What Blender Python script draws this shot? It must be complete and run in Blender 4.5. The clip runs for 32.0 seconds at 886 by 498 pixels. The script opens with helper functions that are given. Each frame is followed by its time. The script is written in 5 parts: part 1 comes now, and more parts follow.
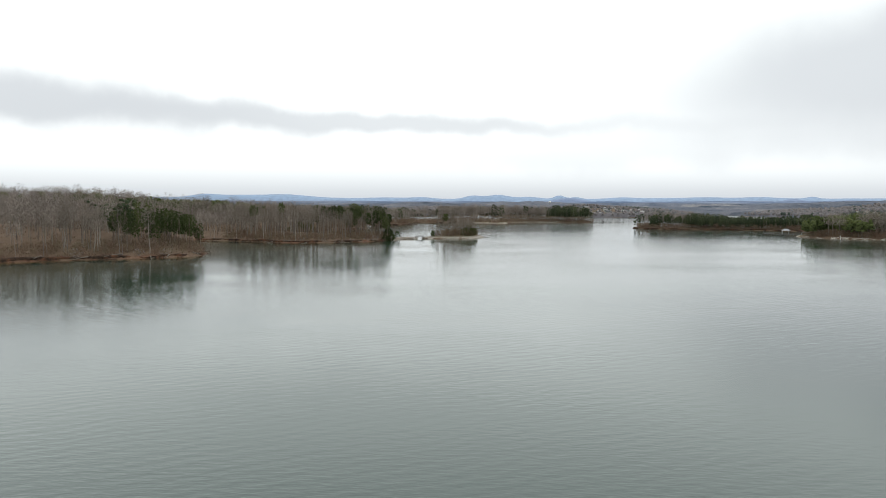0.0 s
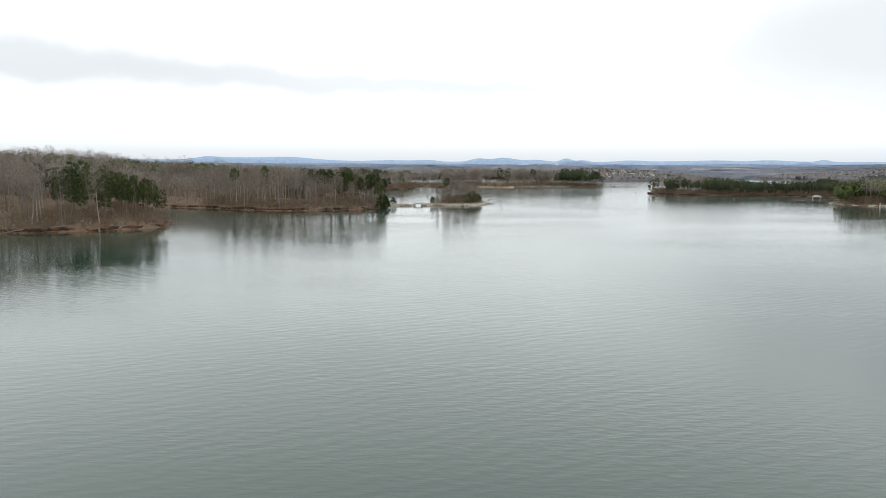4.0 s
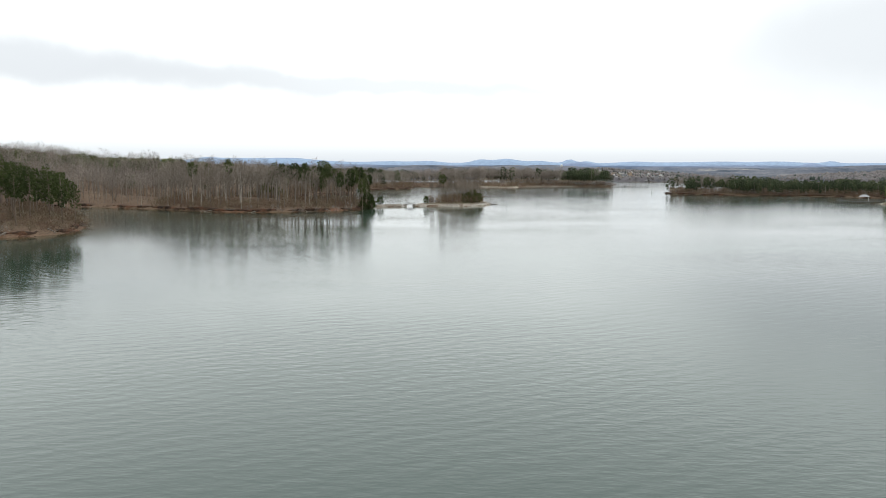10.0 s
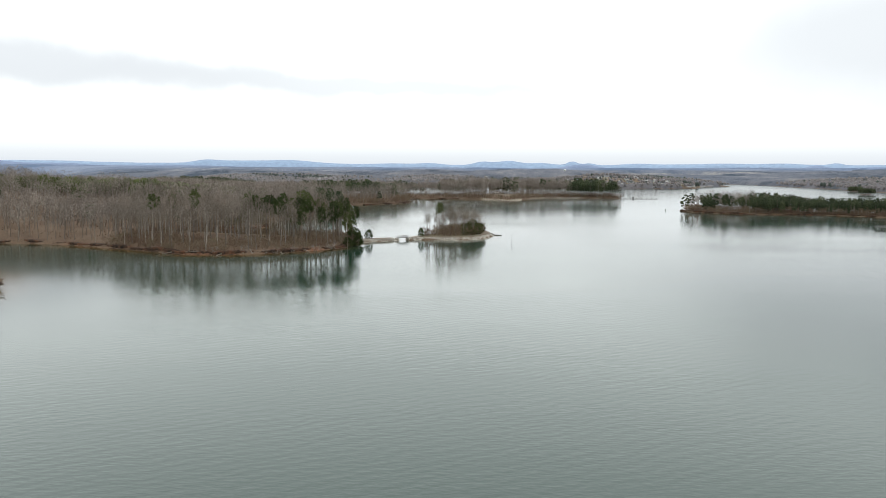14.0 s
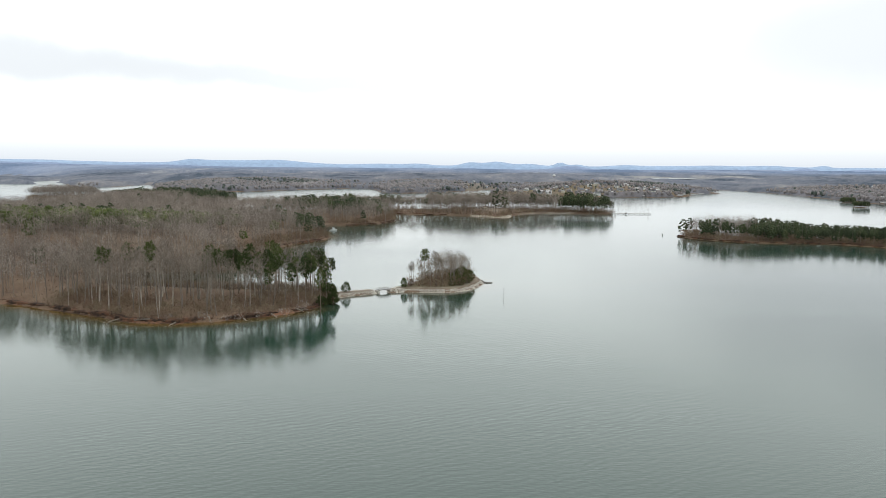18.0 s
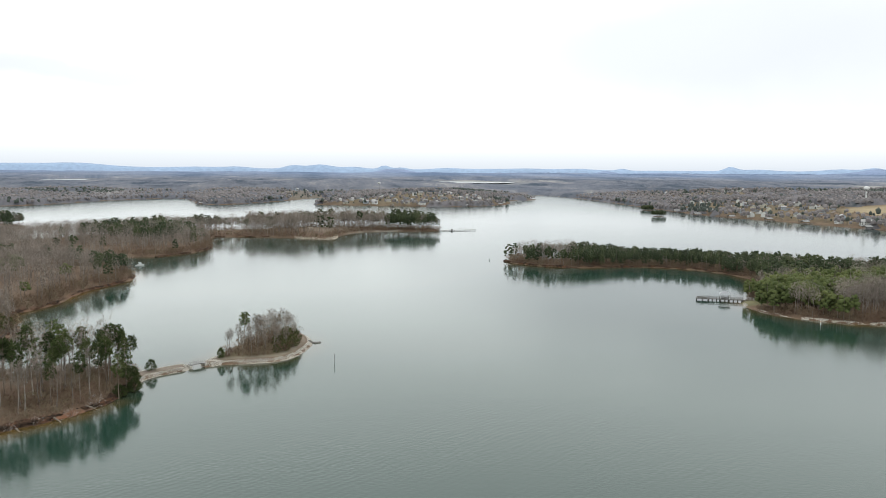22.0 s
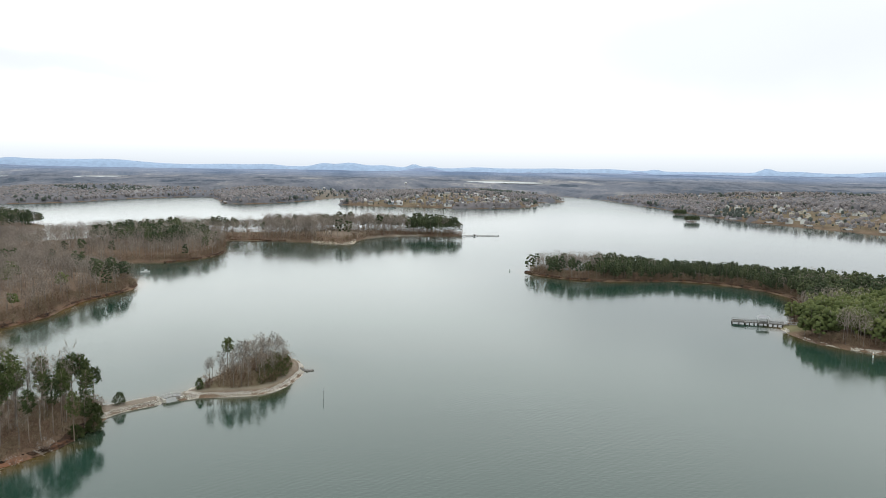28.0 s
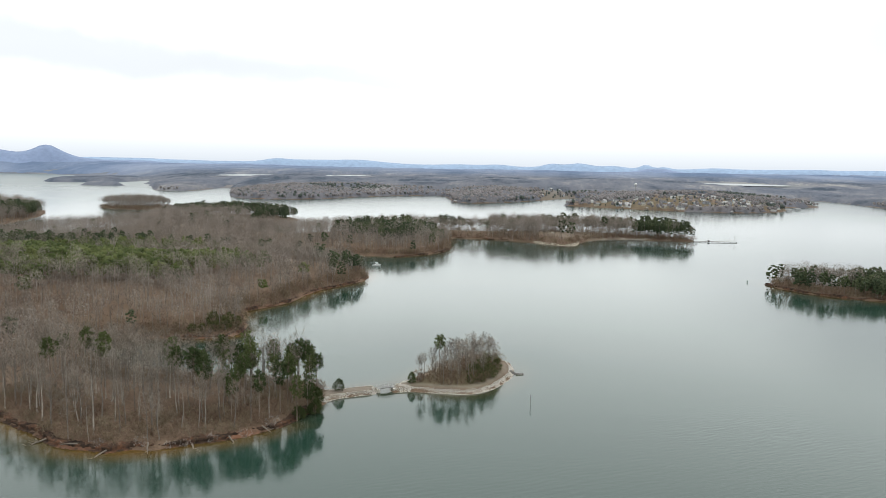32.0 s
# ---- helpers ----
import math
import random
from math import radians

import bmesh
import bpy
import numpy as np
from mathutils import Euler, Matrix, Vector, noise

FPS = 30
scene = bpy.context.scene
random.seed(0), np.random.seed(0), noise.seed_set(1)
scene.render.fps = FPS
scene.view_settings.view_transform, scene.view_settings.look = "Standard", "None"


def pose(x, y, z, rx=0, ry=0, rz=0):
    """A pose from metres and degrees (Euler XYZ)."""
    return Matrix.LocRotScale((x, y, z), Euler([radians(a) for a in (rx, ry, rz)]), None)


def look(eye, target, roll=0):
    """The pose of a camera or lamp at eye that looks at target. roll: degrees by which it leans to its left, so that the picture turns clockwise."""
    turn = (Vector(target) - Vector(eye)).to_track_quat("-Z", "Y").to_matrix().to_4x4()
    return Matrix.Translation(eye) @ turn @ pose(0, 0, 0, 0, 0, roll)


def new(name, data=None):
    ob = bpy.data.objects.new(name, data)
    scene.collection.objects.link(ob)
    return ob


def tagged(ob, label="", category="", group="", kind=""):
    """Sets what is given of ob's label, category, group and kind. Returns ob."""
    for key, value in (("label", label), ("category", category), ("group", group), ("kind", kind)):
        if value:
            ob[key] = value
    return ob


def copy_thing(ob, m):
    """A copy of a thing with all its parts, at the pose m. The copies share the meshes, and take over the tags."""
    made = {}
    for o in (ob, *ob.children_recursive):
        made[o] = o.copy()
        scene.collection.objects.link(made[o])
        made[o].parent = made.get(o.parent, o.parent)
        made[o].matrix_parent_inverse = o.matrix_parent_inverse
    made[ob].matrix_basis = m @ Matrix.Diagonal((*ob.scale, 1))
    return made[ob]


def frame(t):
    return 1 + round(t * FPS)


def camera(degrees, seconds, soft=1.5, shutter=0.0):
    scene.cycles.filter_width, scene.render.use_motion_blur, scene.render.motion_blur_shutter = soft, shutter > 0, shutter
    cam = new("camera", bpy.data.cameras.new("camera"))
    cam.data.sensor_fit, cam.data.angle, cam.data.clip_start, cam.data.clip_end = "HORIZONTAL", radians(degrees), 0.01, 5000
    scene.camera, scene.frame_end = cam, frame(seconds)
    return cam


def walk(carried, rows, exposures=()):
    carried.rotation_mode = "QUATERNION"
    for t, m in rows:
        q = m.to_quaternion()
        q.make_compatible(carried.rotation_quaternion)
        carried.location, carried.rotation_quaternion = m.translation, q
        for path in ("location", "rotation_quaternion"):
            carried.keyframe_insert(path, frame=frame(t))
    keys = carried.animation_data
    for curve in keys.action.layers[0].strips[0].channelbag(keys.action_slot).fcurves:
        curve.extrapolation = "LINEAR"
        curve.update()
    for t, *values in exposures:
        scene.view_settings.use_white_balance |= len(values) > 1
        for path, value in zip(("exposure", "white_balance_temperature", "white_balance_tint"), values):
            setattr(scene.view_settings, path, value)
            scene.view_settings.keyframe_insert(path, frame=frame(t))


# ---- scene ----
# Path: seconds, x, y, z, yaw (to the left of north), pitch, roll.
PATH = [
    (0, -7.87, -40, 17.02, -0.791, -3.228, 0.195),
    (0.1, -7.78, -39.12, 17.06, -0.773, -3.276, 0.2),
    (0.2, -7.7, -38.25, 17.1, -0.756, -3.419, 0.206),
    (0.3, -7.61, -37.37, 17.13, -0.738, -3.563, 0.212),
    (0.4, -7.52, -36.5, 17.17, -0.721, -3.611, 0.218),
    (0.5, -7.44, -35.62, 17.21, -0.703, -3.815, 0.223),
    (0.6, -7.35, -34.75, 17.24, -0.687, -4.234, 0.228),
    (0.7, -7.26, -33.87, 17.28, -0.67, -4.808, 0.233),
    (0.8, -7.18, -33, 17.31, -0.654, -5.431, 0.239),
    (0.9, -7.09, -32.12, 17.35, -0.638, -5.862, 0.244),
    (1, -7.01, -31.25, 17.39, -0.621, -6.006, 0.249),
    (1.5, -6.58, -26.88, 17.54, -0.586, -6.05, 0.269),
    (2, -6.17, -22.53, 17.66, -0.543, -6.092, 0.285),
    (2.5, -5.77, -18.18, 17.75, -0.498, -6.127, 0.302),
    (3, -5.39, -13.85, 17.77, -0.447, -6.19, 0.352),
    (3.5, -5.03, -9.54, 17.73, -0.398, -6.198, 0.336),
    (5.5, -3.81, 7.53, 16.85, -0.261, -6.226, 0.149),
    (6, -3.55, 11.77, 16.51, -0.257, -6.213, 0.195),
    (6.5, -3.29, 16.03, 16.16, -0.222, -6.197, 0.152),
    (7, -3.02, 20.31, 15.81, -0.198, -6.168, 0.157),
    (7.5, -2.75, 24.61, 15.48, -0.195, -6.153, 0.184),
    (8, -2.47, 28.95, 15.2, -0.214, -6.104, 0.199),
    (8.5, -2.17, 33.32, 14.98, -0.234, -6.086, 0.253),
    (9, -1.85, 37.73, 14.82, -0.176, -6.12, 0.243),
    (9.5, -1.53, 42.17, 14.75, -0.159, -6.078, 0.395),
    (10, -1.19, 46.63, 14.75, -0.149, -6.079, 0.309),
    (10.5, -0.86, 51.09, 14.85, -0.156, -6.12, 0.236),
    (11, -0.54, 55.56, 15.05, -0.171, -6.118, 0.229),
    (11.5, -0.22, 60.07, 15.47, -0.136, -5.953, 0.178),
    (12.5, 0.41, 69.97, 19.34, 0.005, -5.843, -0.02),
    (13, 0.64, 75.15, 22.35, -0.017, -6.033, 0.027),
    (13.5, 0.74, 79.9, 24.68, -0.001, -6.077, 0.168),
    (14, 0.74, 84.13, 26.21, -0.003, -6.036, 0.267),
    (14.5, 0.75, 87.98, 27.56, -0.002, -5.966, 0.304),
    (16.5, 1.37, 101.78, 36.1, 0.115, -6.133, 0.621),
    (17, 1.52, 105.17, 38.56, 0.151, -6.095, 0.525),
    (17.5, 1.59, 108.62, 40.96, 0.155, -6.14, 0.522),
    (18, 1.59, 112.06, 43.28, -0.999, -6.185, 0.518),
    (18.5, 1.54, 115.34, 45.56, -2.086, -6.217, 0.504),
    (19, 1.46, 118.36, 47.81, -3.65, -6.196, 0.434),
    (19.5, 1.36, 121.03, 50.06, -5.138, -6.177, 0.478),
    (20, 1.32, 123.4, 52.32, -6.847, -6.131, 0.456),
    (20.5, 1.4, 125.58, 54.63, -9.358, -6.111, 0.383),
    (21, 1.68, 127.67, 56.99, -11.121, -6.073, 0.381),
    (21.5, 2.22, 129.73, 59.37, -12.989, -6.072, 0.385),
    (22, 2.96, 131.77, 61.62, -15.022, -6.065, 0.371),
    (22.5, 3.85, 133.74, 63.5, -17.2, -6.078, 0.282),
    (23, 4.81, 135.6, 64.85, -20.674, -6.08, 0.2),
    (23.5, 5.76, 137.34, 65.61, -24.848, -6.121, 0.086),
    (24, 6.62, 138.95, 65.83, -26.578, -6.122, 0.109),
    (24.5, 7.51, 140.52, 65.74, -26.245, -6.12, 0.193),
    (26.5, 12.94, 147.91, 66.41, -20.213, -6.173, 0.716),
    (27, 14.45, 150.04, 66.61, -17.629, -6.225, 0.752),
    (27.5, 15.82, 152.23, 66.6, -15.187, -6.22, 0.83),
    (28, 17.04, 154.44, 66.45, -12.615, -6.213, 0.873),
    (28.5, 18.15, 156.63, 66.26, -9.876, -6.245, 0.91),
    (29, 19.17, 158.77, 66.13, -6.079, -6.268, 0.99),
    (29.5, 20.09, 160.75, 66.12, -3.134, -6.304, 1.054),
    (30, 20.76, 162.17, 66.11, -0.858, -6.067, 1.112),
    (30.5, 21.06, 162.71, 66, 1.343, -6.304, 1.148),
    (31, 21.11, 162.65, 65.9, 4.15, -6.382, 1.157),
    (31.5, 21.06, 162.34, 65.98, 4.804, -6.421, 1.087),
    (32, 20.98, 161.94, 66.16, 5.59, -6.469, 1.095),
]


def heading(yaw, pitch):
    a, b = radians(yaw), radians(pitch)
    return Vector((-math.sin(a) * math.cos(b), math.cos(a) * math.cos(b), math.sin(b)))


cam = camera(64.0, 32.0, soft=0.6)
walk(cam, [(t, look((x, y, z), Vector((x, y, z)) + heading(a, b), r)) for t, x, y, z, a, b, r in PATH],
     [(0, -0.3), (0.4, -0.27), (1, -0.1), (3.5, -0.09), (14, -0.06), (19, 0.02), (32, 0.05)])

# ---- sky and sun: a thin overcast, brightest ahead ----
SUN_EL, SUN_AZ = 64.0, 8.0
world = bpy.data.worlds.new("overcast")
scene.world = world
world.use_nodes = True
wn, wl = world.node_tree.nodes, world.node_tree.links
wn.clear()


sky = wn.new("ShaderNodeTexSky")
sky.sky_type = "NISHITA"
sky.sun_disc = False
sky.sun_elevation, sky.sun_rotation = radians(SUN_EL), radians(SUN_AZ)
coord = wn.new("ShaderNodeTexCoord")
split = wn.new("ShaderNodeSeparateXYZ")
wl.new(coord.outputs["Generated"], split.inputs[0])
# the overcast: blue-grey at the horizon, white above, brightest overhead
lift = wn.new("ShaderNodeValToRGB")
e = lift.color_ramp.elements
e[0].position, e[0].color = 0.0, (0.38, 0.415, 0.46, 1)
e[1].position, e[1].color = 0.95, (0.78, 0.82, 0.83, 1)
for where, level in ((0.025, (0.475, 0.502, 0.525)), (0.055, (0.66, 0.69, 0.7)), (0.1, (0.81, 0.84, 0.84)), (0.2, (0.8, 0.84, 0.835)), (0.45, (0.66, 0.7, 0.705))):
    k = e.new(where)
    k.color = (*level, 1)
wl.new(split.outputs["Z"], lift.inputs[0])
double = wn.new("ShaderNodeMixRGB")
double.blend_type = "ADD"
double.inputs[0].default_value = 1.0
wl.new(lift.outputs[0], double.inputs[1])
wl.new(lift.outputs[0], double.inputs[2])
# thin grey cloud banks, long and level: where (x and z of the view's direction), half length, half height, tilt, density
warp = wn.new("ShaderNodeTexNoise")
warp.inputs["Scale"].default_value, warp.inputs["Detail"].default_value = 9.0, 5.0
wl.new(coord.outputs["Generated"], warp.inputs["Vector"])
bend = wn.new("ShaderNodeMapRange")
bend.inputs["To Min"].default_value, bend.inputs["To Max"].default_value = -0.03, 0.03
wl.new(warp.outputs["Fac"], bend.inputs["Value"])
flat = wn.new("ShaderNodeCombineXYZ")
raised = wn.new("ShaderNodeMath")
wl.new(split.outputs["Z"], raised.inputs[0])
wl.new(bend.outputs[0], raised.inputs[1])
wl.new(split.outputs["X"], flat.inputs[0])
wl.new(raised.outputs[0], flat.inputs[1])
veil = double.outputs[0]
for cx, cz, rx, rz, tilt, dense in ((-0.56, 0.138, 0.55, 0.055, -4, 0.95), (-0.12, 0.12, 0.65, 0.026, -1, 0.8), (0.56, 0.17, 0.42, 0.13, 6, 0.9), (0.8, 0.12, 0.4, 0.12, 0, 0.8), (0.3, 0.08, 0.5, 0.04, 2, 0.35), (-0.15, 0.245, 0.4, 0.03, 3, 0.3)):
    put = wn.new("ShaderNodeMapping")
    put.vector_type = "TEXTURE"
    put.inputs["Location"].default_value = (cx, cz, 0)
    put.inputs["Rotation"].default_value = (0, 0, radians(tilt))
    put.inputs["Scale"].default_value = (rx, rz, 1)
    wl.new(flat.outputs[0], put.inputs[0])
    bank = wn.new("ShaderNodeTexGradient")
    bank.gradient_type = "SPHERICAL"
    wl.new(put.outputs[0], bank.inputs[0])
    thick = wn.new("ShaderNodeMapRange")
    thick.interpolation_type = "SMOOTHSTEP"
    thick.inputs["From Min"].default_value, thick.inputs["From Max"].default_value = 0.0, 0.75
    thick.inputs["To Max"].default_value = dense
    wl.new(bank.outputs["Fac"], thick.inputs["Value"])
    shade = wn.new("ShaderNodeMixRGB")
    shade.inputs[2].default_value = (0.9, 0.945, 0.985, 1)
    wl.new(thick.outputs[0], shade.inputs[0])
    wl.new(veil, shade.inputs[1])
    veil = shade.outputs[0]
cloud = wn.new("ShaderNodeBackground")
wl.new(veil, cloud.inputs["Color"])
clear = wn.new("ShaderNodeBackground")
clear.inputs["Strength"].default_value = 0.06
wl.new(sky.outputs[0], clear.inputs["Color"])
cover = wn.new("ShaderNodeMixShader")
cover.inputs[0].default_value = 0.94
world_out = wn.new("ShaderNodeOutputWorld")
wl.new(clear.outputs[0], cover.inputs[1])
wl.new(cloud.outputs[0], cover.inputs[2])
wl.new(cover.outputs[0], world_out.inputs["Surface"])

sun = new("sun", bpy.data.lights.new("sun", "SUN"))
sun.data.energy, sun.data.angle, sun.data.color = 0.5, radians(40), (1.0, 0.97, 0.92)
a, b = radians(SUN_AZ), radians(SUN_EL)
sun.matrix_world = look((0, 0, 300), (-math.sin(a) * math.cos(b), -math.cos(a) * math.cos(b), 300 - math.sin(b)))


# ---- materials ----
class Nodes:
    """A short way to write a material's nodes."""

    def __init__(self, name, rough=0.85, spec=0.3):
        self.m = bpy.data.materials.new(name)
        self.m.use_nodes = True
        self.t = self.m.node_tree
        self.p = self.t.nodes["Principled BSDF"]
        self.p.inputs["Roughness"].default_value = rough
        self.p.inputs["Specular IOR Level"].default_value = spec

    def add(self, kind):
        return self.t.nodes.new(kind)

    def link(self, a, b):
        self.t.links.new(a, b)

    def place(self):
        return self.add("ShaderNodeNewGeometry").outputs["Position"]

    def noise(self, scale, detail=3.0, rough=0.55, vector=None, size=None):
        n = self.add("ShaderNodeTexNoise")
        n.inputs["Scale"].default_value, n.inputs["Detail"].default_value, n.inputs["Roughness"].default_value = scale, detail, rough
        v = vector if vector is not None else self.place()
        if size:
            mp = self.add("ShaderNodeMapping")
            mp.inputs["Scale"].default_value = size
            self.link(v, mp.inputs[0])
            v = mp.outputs[0]
        self.link(v, n.inputs["Vector"])
        return n.outputs["Fac"]

    def ramp(self, fac, stops):
        r = self.add("ShaderNodeValToRGB")
        el = r.color_ramp.elements
        while len(el) < len(stops):
            el.new(0.5)
        for k, (pos, col) in zip(el, stops):
            k.position, k.color = pos, (*col, 1)
        self.link(fac, r.inputs[0])
        return r.outputs[0]

    def mix(self, fac, a, b, mode="MIX"):
        m = self.add("ShaderNodeMixRGB")
        m.blend_type = mode
        for sock, v in zip(m.inputs, (fac, a, b)):
            if isinstance(v, (int, float)):
                sock.default_value = v
            elif isinstance(v, tuple):
                sock.default_value = (*v, 1)
            else:
                self.link(v, sock)
        return m.outputs[0]

    def attribute(self, name):
        n = self.add("ShaderNodeAttribute")
        n.attribute_name = name
        return n.outputs["Fac"]

    def island(self):
        return self.add("ShaderNodeNewGeometry").outputs["Random Per Island"]

    def object_random(self):
        return self.add("ShaderNodeObjectInfo").outputs["Random"]

    def color(self, c):
        self.link(c, self.p.inputs["Base Color"])
        return self

    def bump(self, h, strength=0.4, distance=0.05):
        n = self.add("ShaderNodeBump")
        n.inputs["Strength"].default_value, n.inputs["Distance"].default_value = strength, distance
        self.link(h, n.inputs["Height"])
        self.link(n.outputs[0], self.p.inputs["Normal"])
        return self


def plain(name, c, rough=0.8, var=0.18, scale=1.5, spec=0.3, metal=0.0):
    """Paint, wood, metal or stone with a mottle at two scales."""
    n = Nodes(name, rough, spec)
    n.p.inputs["Metallic"].default_value = metal
    dark, light = tuple(v * (1 - var) for v in c), tuple(min(v * (1 + var), 0.9) for v in c)
    big = n.ramp(n.noise(scale), [(0.3, dark), (0.7, light)])
    fine = n.ramp(n.noise(scale * 9), [(0.3, (0.82, 0.82, 0.82)), (0.7, (1, 1, 1))])
    n.color(n.mix(1.0, big, fine, "MULTIPLY"))
    return n.m


def varied(name, stops, by="island", rough=0.9, fine=2.0):
    """Bark, twigs and needles: each tree takes its own tone, and each piece a little of its own."""
    n = Nodes(name, rough, 0.15)
    if by == "island":
        fac = n.island()
    else:
        own = n.object_random() if by == "object" else n.attribute("tone")
        fac = n.add("ShaderNodeMath")
        fac.operation = "MULTIPLY_ADD"
        n.link(n.island(), fac.inputs[0])
        fac.inputs[1].default_value = 0.16
        scaled = n.add("ShaderNodeMath")
        scaled.operation = "MULTIPLY"
        n.link(own, scaled.inputs[0])
        scaled.inputs[1].default_value = 0.84
        n.link(scaled.outputs[0], fac.inputs[2])
        fac = fac.outputs[0]
    tone = n.ramp(fac, stops)
    grain = n.ramp(n.noise(fine, 2.0), [(0.3, (0.7, 0.7, 0.7)), (0.7, (1.1, 1.1, 1.1))])
    n.color(n.mix(1.0, tone, grain, "MULTIPLY"))
    return n.m


TWIG = [(0.0, (0.128, 0.105, 0.084)), (0.35, (0.21, 0.176, 0.144)), (0.7, (0.3, 0.257, 0.213)), (1.0, (0.22, 0.166, 0.13))]
BARK = [(0.0, (0.14, 0.116, 0.099)), (0.5, (0.24, 0.206, 0.176)), (1.0, (0.42, 0.37, 0.315))]
NEEDLE = [(0.0, (0.036, 0.05, 0.018)), (0.5, (0.062, 0.082, 0.028)), (1.0, (0.105, 0.122, 0.044))]
twig_m = varied("twigs", TWIG, "object")
bark_m = varied("grey_bark", BARK, "object")
pine_bark_m = varied("pine_bark", [(0.0, (0.15, 0.112, 0.086)), (1.0, (0.3, 0.24, 0.195))], "object")
needle_m = varied("pine_needles", NEEDLE, "object")
stand_needle_m = varied("stand_needles", [(0.0, (0.025, 0.036, 0.019)), (0.5, (0.046, 0.059, 0.029)), (1.0, (0.082, 0.093, 0.045))], "tree")
young_m = varied("young_pine_needles", [(0.0, (0.045, 0.06, 0.02)), (0.5, (0.08, 0.096, 0.032)), (1.0, (0.13, 0.14, 0.052))], "tree")
wood_m = varied("forest_wood", [(0.0, (0.12, 0.1, 0.086)), (0.3, (0.2, 0.167, 0.142)), (0.6, (0.275, 0.235, 0.2)), (0.85, (0.34, 0.297, 0.255)), (1.0, (0.24, 0.183, 0.147))], "tree")
brush_m = varied("undergrowth", [(0.0, (0.13, 0.084, 0.058)), (0.4, (0.225, 0.152, 0.108)), (0.75, (0.2, 0.158, 0.102)), (1.0, (0.33, 0.26, 0.2))], "tree")
green_brush_m = varied("evergreen_brush", [(0.0, (0.0562, 0.0675, 0.025)), (0.6, (0.1, 0.107, 0.0425)), (1.0, (0.144, 0.131, 0.0625))])
# trees across the lake: paler, cooler colours with the air's haze mixed in
hazy_twig_m = varied("far_wood", [(0.0, (0.15, 0.137, 0.138)), (0.5, (0.185, 0.167, 0.165)), (1.0, (0.23, 0.208, 0.202))], "tree", fine=0.25)
hazy_needle_m = varied("hazy_needles", [(0.0, (0.05, 0.06, 0.053)), (1.0, (0.078, 0.09, 0.077))], "tree", fine=0.25)
# the closed canopy of far woods: brown-grey hardwood, dark pine belts, slate blue haze painted in further out
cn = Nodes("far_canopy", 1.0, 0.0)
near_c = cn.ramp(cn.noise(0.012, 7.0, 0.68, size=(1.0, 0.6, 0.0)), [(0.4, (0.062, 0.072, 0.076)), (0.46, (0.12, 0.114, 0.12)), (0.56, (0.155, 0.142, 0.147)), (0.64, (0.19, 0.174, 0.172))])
haze_grey_c = cn.ramp(cn.noise(0.0065, 8.0, 0.72, size=(0.8, 0.3, 0.0)), [(0.4, (0.07, 0.086, 0.11)), (0.47, (0.13, 0.14, 0.168)), (0.56, (0.178, 0.182, 0.205)), (0.64, (0.3, 0.29, 0.28))])
haze_blue_c = cn.ramp(cn.noise(0.004, 7.0, 0.7, size=(0.6, 0.22, 0.0)), [(0.4, (0.13, 0.17, 0.25)), (0.5, (0.185, 0.225, 0.31)), (0.62, (0.245, 0.28, 0.36))])
canopy_c = cn.mix(cn.attribute("away"), near_c, haze_grey_c)
canopy_c = cn.mix(cn.attribute("remote"), canopy_c, haze_blue_c)
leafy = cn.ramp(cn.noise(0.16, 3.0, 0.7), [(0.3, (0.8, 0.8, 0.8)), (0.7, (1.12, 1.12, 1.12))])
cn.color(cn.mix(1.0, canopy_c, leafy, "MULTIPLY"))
cn.bump(cn.noise(0.11, 3.0, 0.7), 0.7, 3.0)
canopy_m = cn.m
stone_m = varied("pale_riprap", [(0.0, (0.4, 0.362, 0.31)), (0.5, (0.5, 0.462, 0.405)), (1.0, (0.6, 0.56, 0.5))], "island", rough=0.85)
log_m = plain("driftwood", (0.19, 0.16, 0.13), 0.9)
white_m = plain("white_paint", (0.6, 0.6, 0.585), 0.5, 0.06)
deck_m = plain("weathered_planks", (0.17, 0.162, 0.152), 0.85)
post_m = plain("dark_piles", (0.09, 0.08, 0.07), 0.9)
roof_grey_m = plain("grey_metal_roof", (0.24, 0.25, 0.26), 0.45, 0.1, spec=0.5)
path_m = plain("sandy_path", (0.28, 0.24, 0.19), 0.95, 0.2, 0.6)
glass_m = Nodes("window_glass", 0.05, 0.5).m
glass_m.node_tree.nodes["Principled BSDF"].inputs["Base Color"].default_value = (0.03, 0.035, 0.04, 1)

# ground: leaf litter, red clay banks, sand, winter grass and straw fields
g = Nodes("ground", 0.95, 0.15)
litter = g.ramp(g.noise(0.07, 6.0, 0.65), [(0.25, (0.085, 0.058, 0.041)), (0.5, (0.145, 0.1, 0.069)), (0.75, (0.205, 0.152, 0.11))])
speck = g.ramp(g.noise(1.7, 4.0, 0.7), [(0.3, (0.62, 0.6, 0.58)), (0.7, (1.15, 1.12, 1.1))])
litter = g.mix(1.0, litter, speck, "MULTIPLY")
clay = g.ramp(g.noise(0.6, 5.0, 0.7), [(0.3, (0.07, 0.038, 0.025)), (0.55, (0.17, 0.075, 0.043)), (0.8, (0.25, 0.155, 0.105))])
grass = g.ramp(g.noise(0.12, 5.0, 0.7), [(0.3, (0.1, 0.1, 0.05)), (0.7, (0.18, 0.165, 0.09))])
straw = g.ramp(g.noise(0.03, 5.0, 0.6), [(0.3, (0.21, 0.16, 0.095)), (0.7, (0.3, 0.24, 0.15))])
